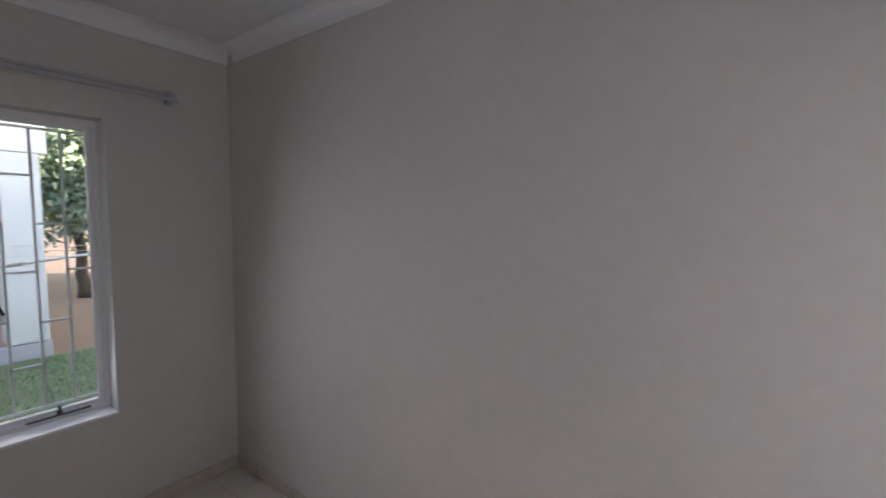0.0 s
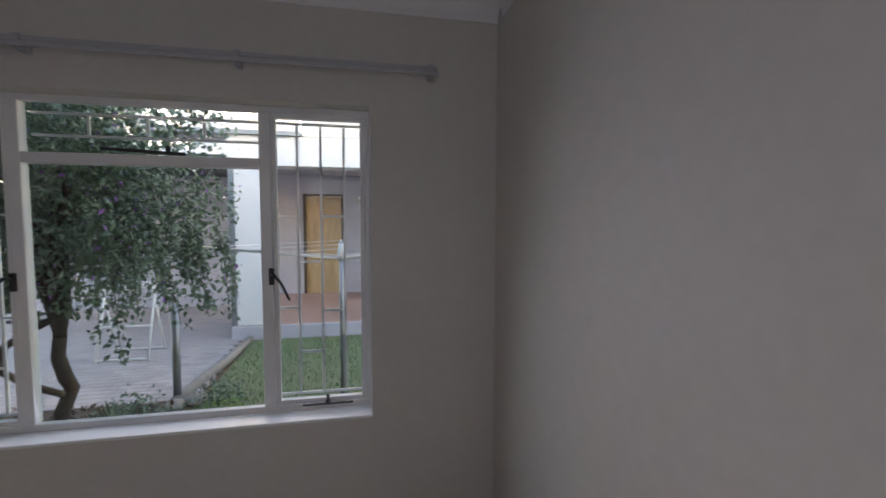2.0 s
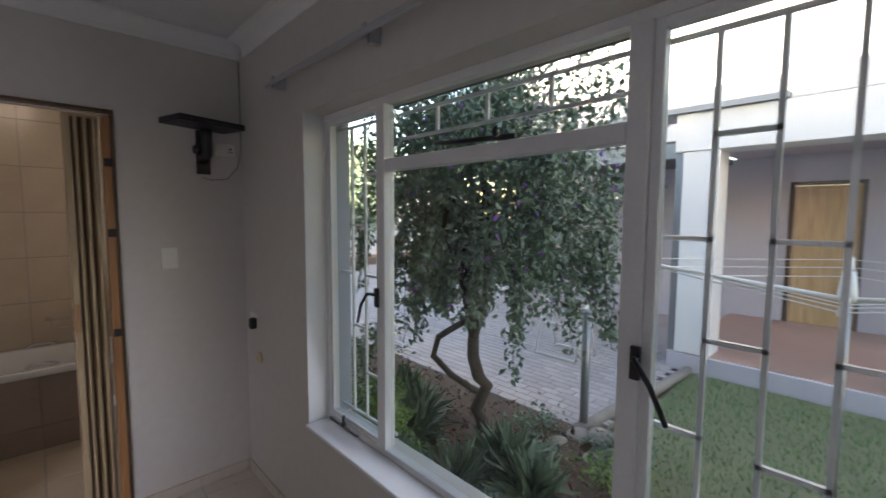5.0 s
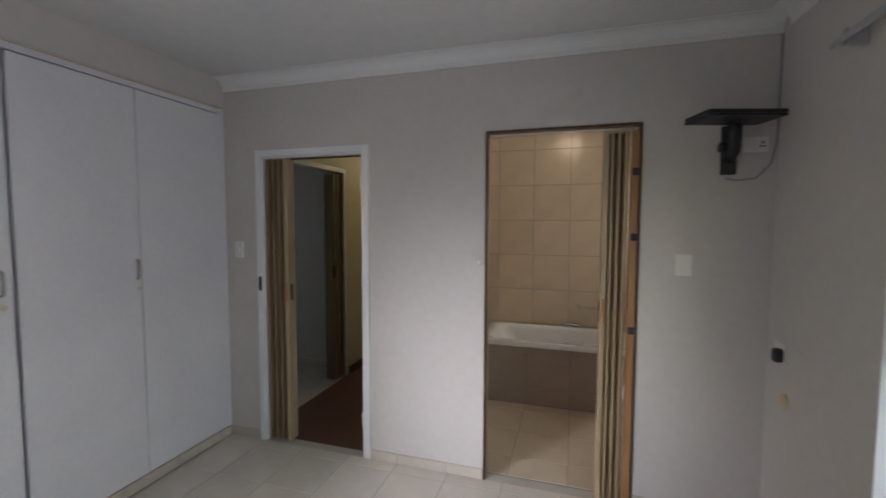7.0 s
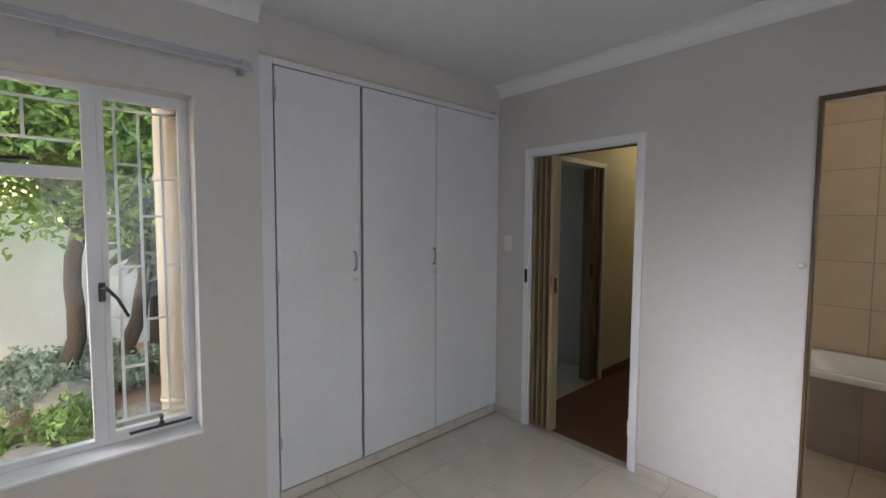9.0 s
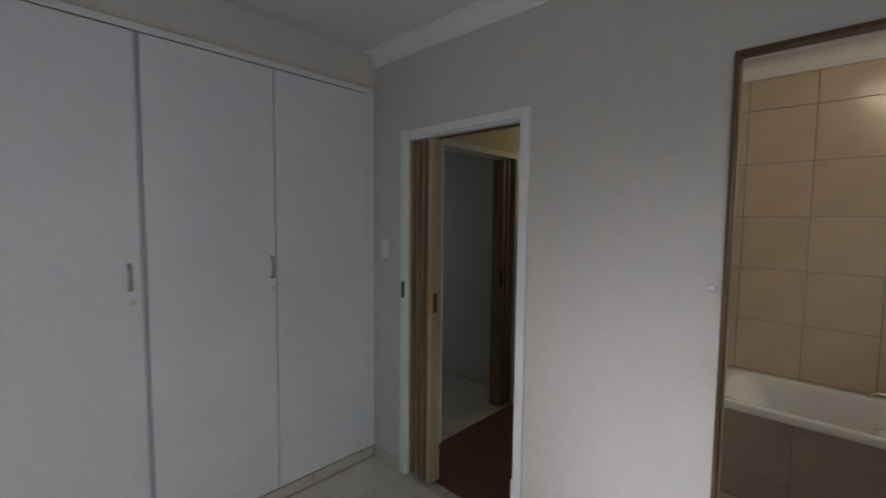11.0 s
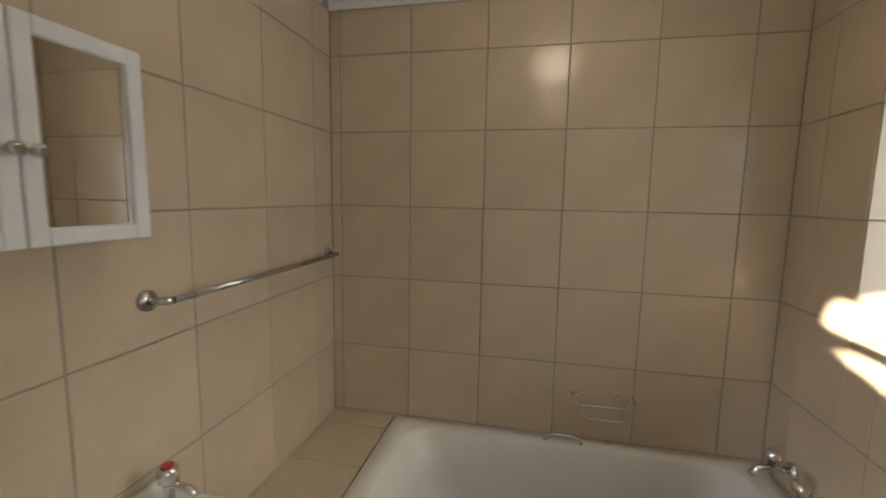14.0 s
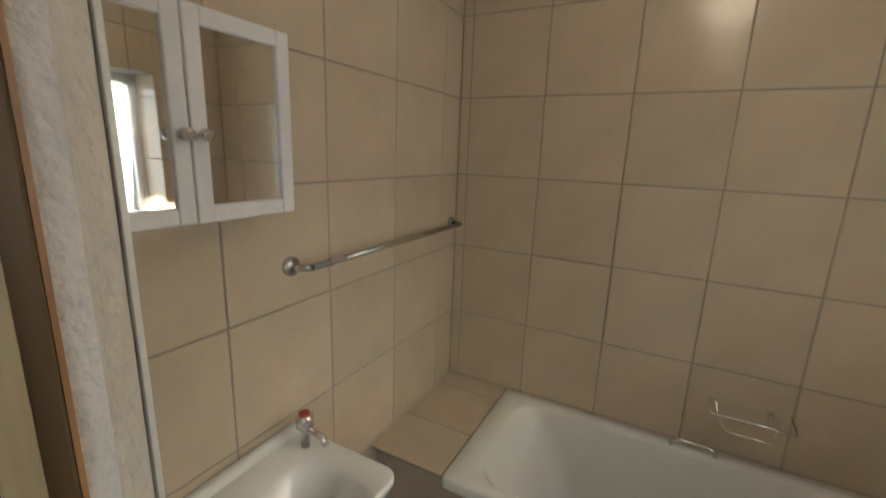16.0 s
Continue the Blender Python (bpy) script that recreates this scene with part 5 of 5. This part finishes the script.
slots += [((CX - 0.010, a, 0.001), (CX + 0.003, b, 0.066)) for a, b in spans(-1.75, -0.013, -0.10, 0.3455, 0.003)]
pieces("skirting_tile", skirting, SKIRT, slots, 0.002)

WT = H - 0.083
rows = spans(0.0, WT, 0.911, P, G)
tiles_back = thing("wall_tiling_back", "beige ceramic tiles on the bathroom back wall", "wall tiles", (0, 0, 0), kind="structure")
slots = [((x0, BACK, z0), (x1, BACK + 0.008, z1)) for x0, x1 in spans(LEFT, RIGHT, -1.669, P, G) for z0, z1 in rows if z1 > 0.5]
pieces("wall_tile", tiles_back, BATH_TILE, slots)
tiles_left = thing("wall_tiling_left", "beige ceramic tiles on the bathroom side wall", "wall tiles", (0, 0, 0), kind="structure")
slots = [((LEFT - 0.008, y0, z0), (LEFT, y1, z1)) for y0, y1 in spans(0.16, BACK, 0.931, 0.36, G) for z0, z1 in rows]
pieces("wall_tile", tiles_left, BATH_TILE, slots)
part("edge_trim", box((LEFT - 0.008, 0.148, 0), (LEFT + 0.004, 0.158, WT), 0.002), PLASTIC, tiles_left, "white tile edge trim")
tiles_right = thing("wall_tiling_right", "beige ceramic tiles round the bathroom window", "wall tiles", (0, 0, 0), kind="structure")
slots = []
for y0, y1 in spans(T + 0.014, BACK, 0.931, 0.36, G):
    for z0, z1 in rows:
        a, b, c, d = WB
        if y1 <= a or y0 >= b or z1 <= c or z0 >= d:
            slots.append(((RIGHT, y0, z0), (RIGHT + 0.008, y1, z1)))
            continue
        for p0, p1, q0, q1 in ((y0, a, z0, z1), (b, y1, z0, z1), (max(y0, a), min(y1, b), z0, c), (max(y0, a), min(y1, b), d, z1)):
            if p1 - p0 > 0.01 and q1 - q0 > 0.01:
                slots.append(((RIGHT, p0, q0), (RIGHT + 0.008, p1, q1)))
pieces("wall_tile", tiles_right, BATH_TILE, slots)
slots = [((x0, WB[1] - 0.008, z0), (x1, WB[1] - 0.0005, z1)) for x0, x1 in ((RIGHT + 0.002, 0.08),) for z0, z1 in spans(WB[2], WB[3], 0.911, P, G)]
slots += [((RIGHT + 0.002, y0, WB[2] + 0.0005), (0.08, y1, WB[2] + 0.008)) for y0, y1 in spans(WB[0], WB[1] - 0.008, 0.931, 0.36, G)]
pieces("reveal_tile", tiles_right, BATH_TILE, slots)

ledge = thing("bath_surround", "tiled ledge and apron round the built-in bathtub", "bath surround", (-1.9, 1.46, 0), kind="structure")
part("core", boxes(((LEFT + 0.001, 1.176, -0.006), (-1.745, BACK - 0.001, 0.554)), ((-1.745, 1.176, -0.006), (RIGHT - 0.001, 1.186, 0.515))), GROUT, ledge)
slots = [((LEFT + 0.001, y0, 0.549), (-1.742, y1, 0.557)) for y0, y1 in spans(1.13, BACK - 0.001, 1.69, 0.30, G)]
pieces("ledge_tile", ledge, BATH_TILE, slots)
part("core_front", box((LEFT + 0.001, 1.14, 0.535), (-1.745, 1.1755, 0.554)), GROUT, ledge)
slots = [((x0, 1.173, z0), (x1, 1.181, z1)) for x0, x1 in spans(LEFT + 0.001, RIGHT - 0.001, -1.66, 0.355, G) for z0, z1 in spans(0.001, 0.532, 0.16, 0.40, G)]
pieces("apron_tile", ledge, APRON_TILE, slots)

# brick pavers of the driveway that the camera sees nearest
rng = np.random.default_rng(11)
slots = []
for j in range(15):
    for k in range(20):
        x0, y0 = 2.30 + 0.105 * j, -1.15 + 0.21 * k + (0.105 if j % 2 else 0)
        slots.append(((x0, y0, GZ - 0.05), (x0 + 0.1, y0 + 0.205, GZ + 0.002)))
pieces("paver", driveway, PAVER, slots, 0.004)
v, f = [], []
for j in range(70):
    for k in range(52):
        x0, y0 = 2.30 + 0.105 * j, -1.15 + 0.21 * k + (0.105 if j % 2 else 0)
        if j < 15 and k < 20:
            continue
        i = len(v)
        z = GZ + 0.001 + 0.003 * rng.random()
        v += [(x0, y0, GZ - 0.04), (x0 + 0.1, y0, GZ - 0.04), (x0 + 0.1, y0 + 0.205, GZ - 0.04), (x0, y0 + 0.205, GZ - 0.04), (x0 + 0.003, y0 + 0.003, z), (x0 + 0.097, y0 + 0.003, z), (x0 + 0.097, y0 + 0.202, z), (x0 + 0.003, y0 + 0.202, z)]
        f += [(i + 4, i + 5, i + 6, i + 7), (i, i + 1, i + 5, i + 4), (i + 1, i + 2, i + 6, i + 5), (i + 2, i + 3, i + 7, i + 6), (i + 3, i, i + 4, i + 7)]
me = bpy.data.meshes.new("pavers")
me.from_pydata(v, [], f)
me.materials.append(PAVER)
tagged(new("pavers", me), "grey brick pavers further down the driveway", "pavers", "", "stuff")
kerb = thing("kerb", "pale concrete edging between driveway and lawn", "kerb", (3, -1.1, GZ), kind="structure")
part("edging", tube([(2.2, -1.02, GZ + 0.0), (2.9, -1.08, GZ + 0.01), (3.6, -1.16, GZ + 0.01), (4.4, -1.2, GZ + 0.01)], 0.055, 8), STONE, kerb)
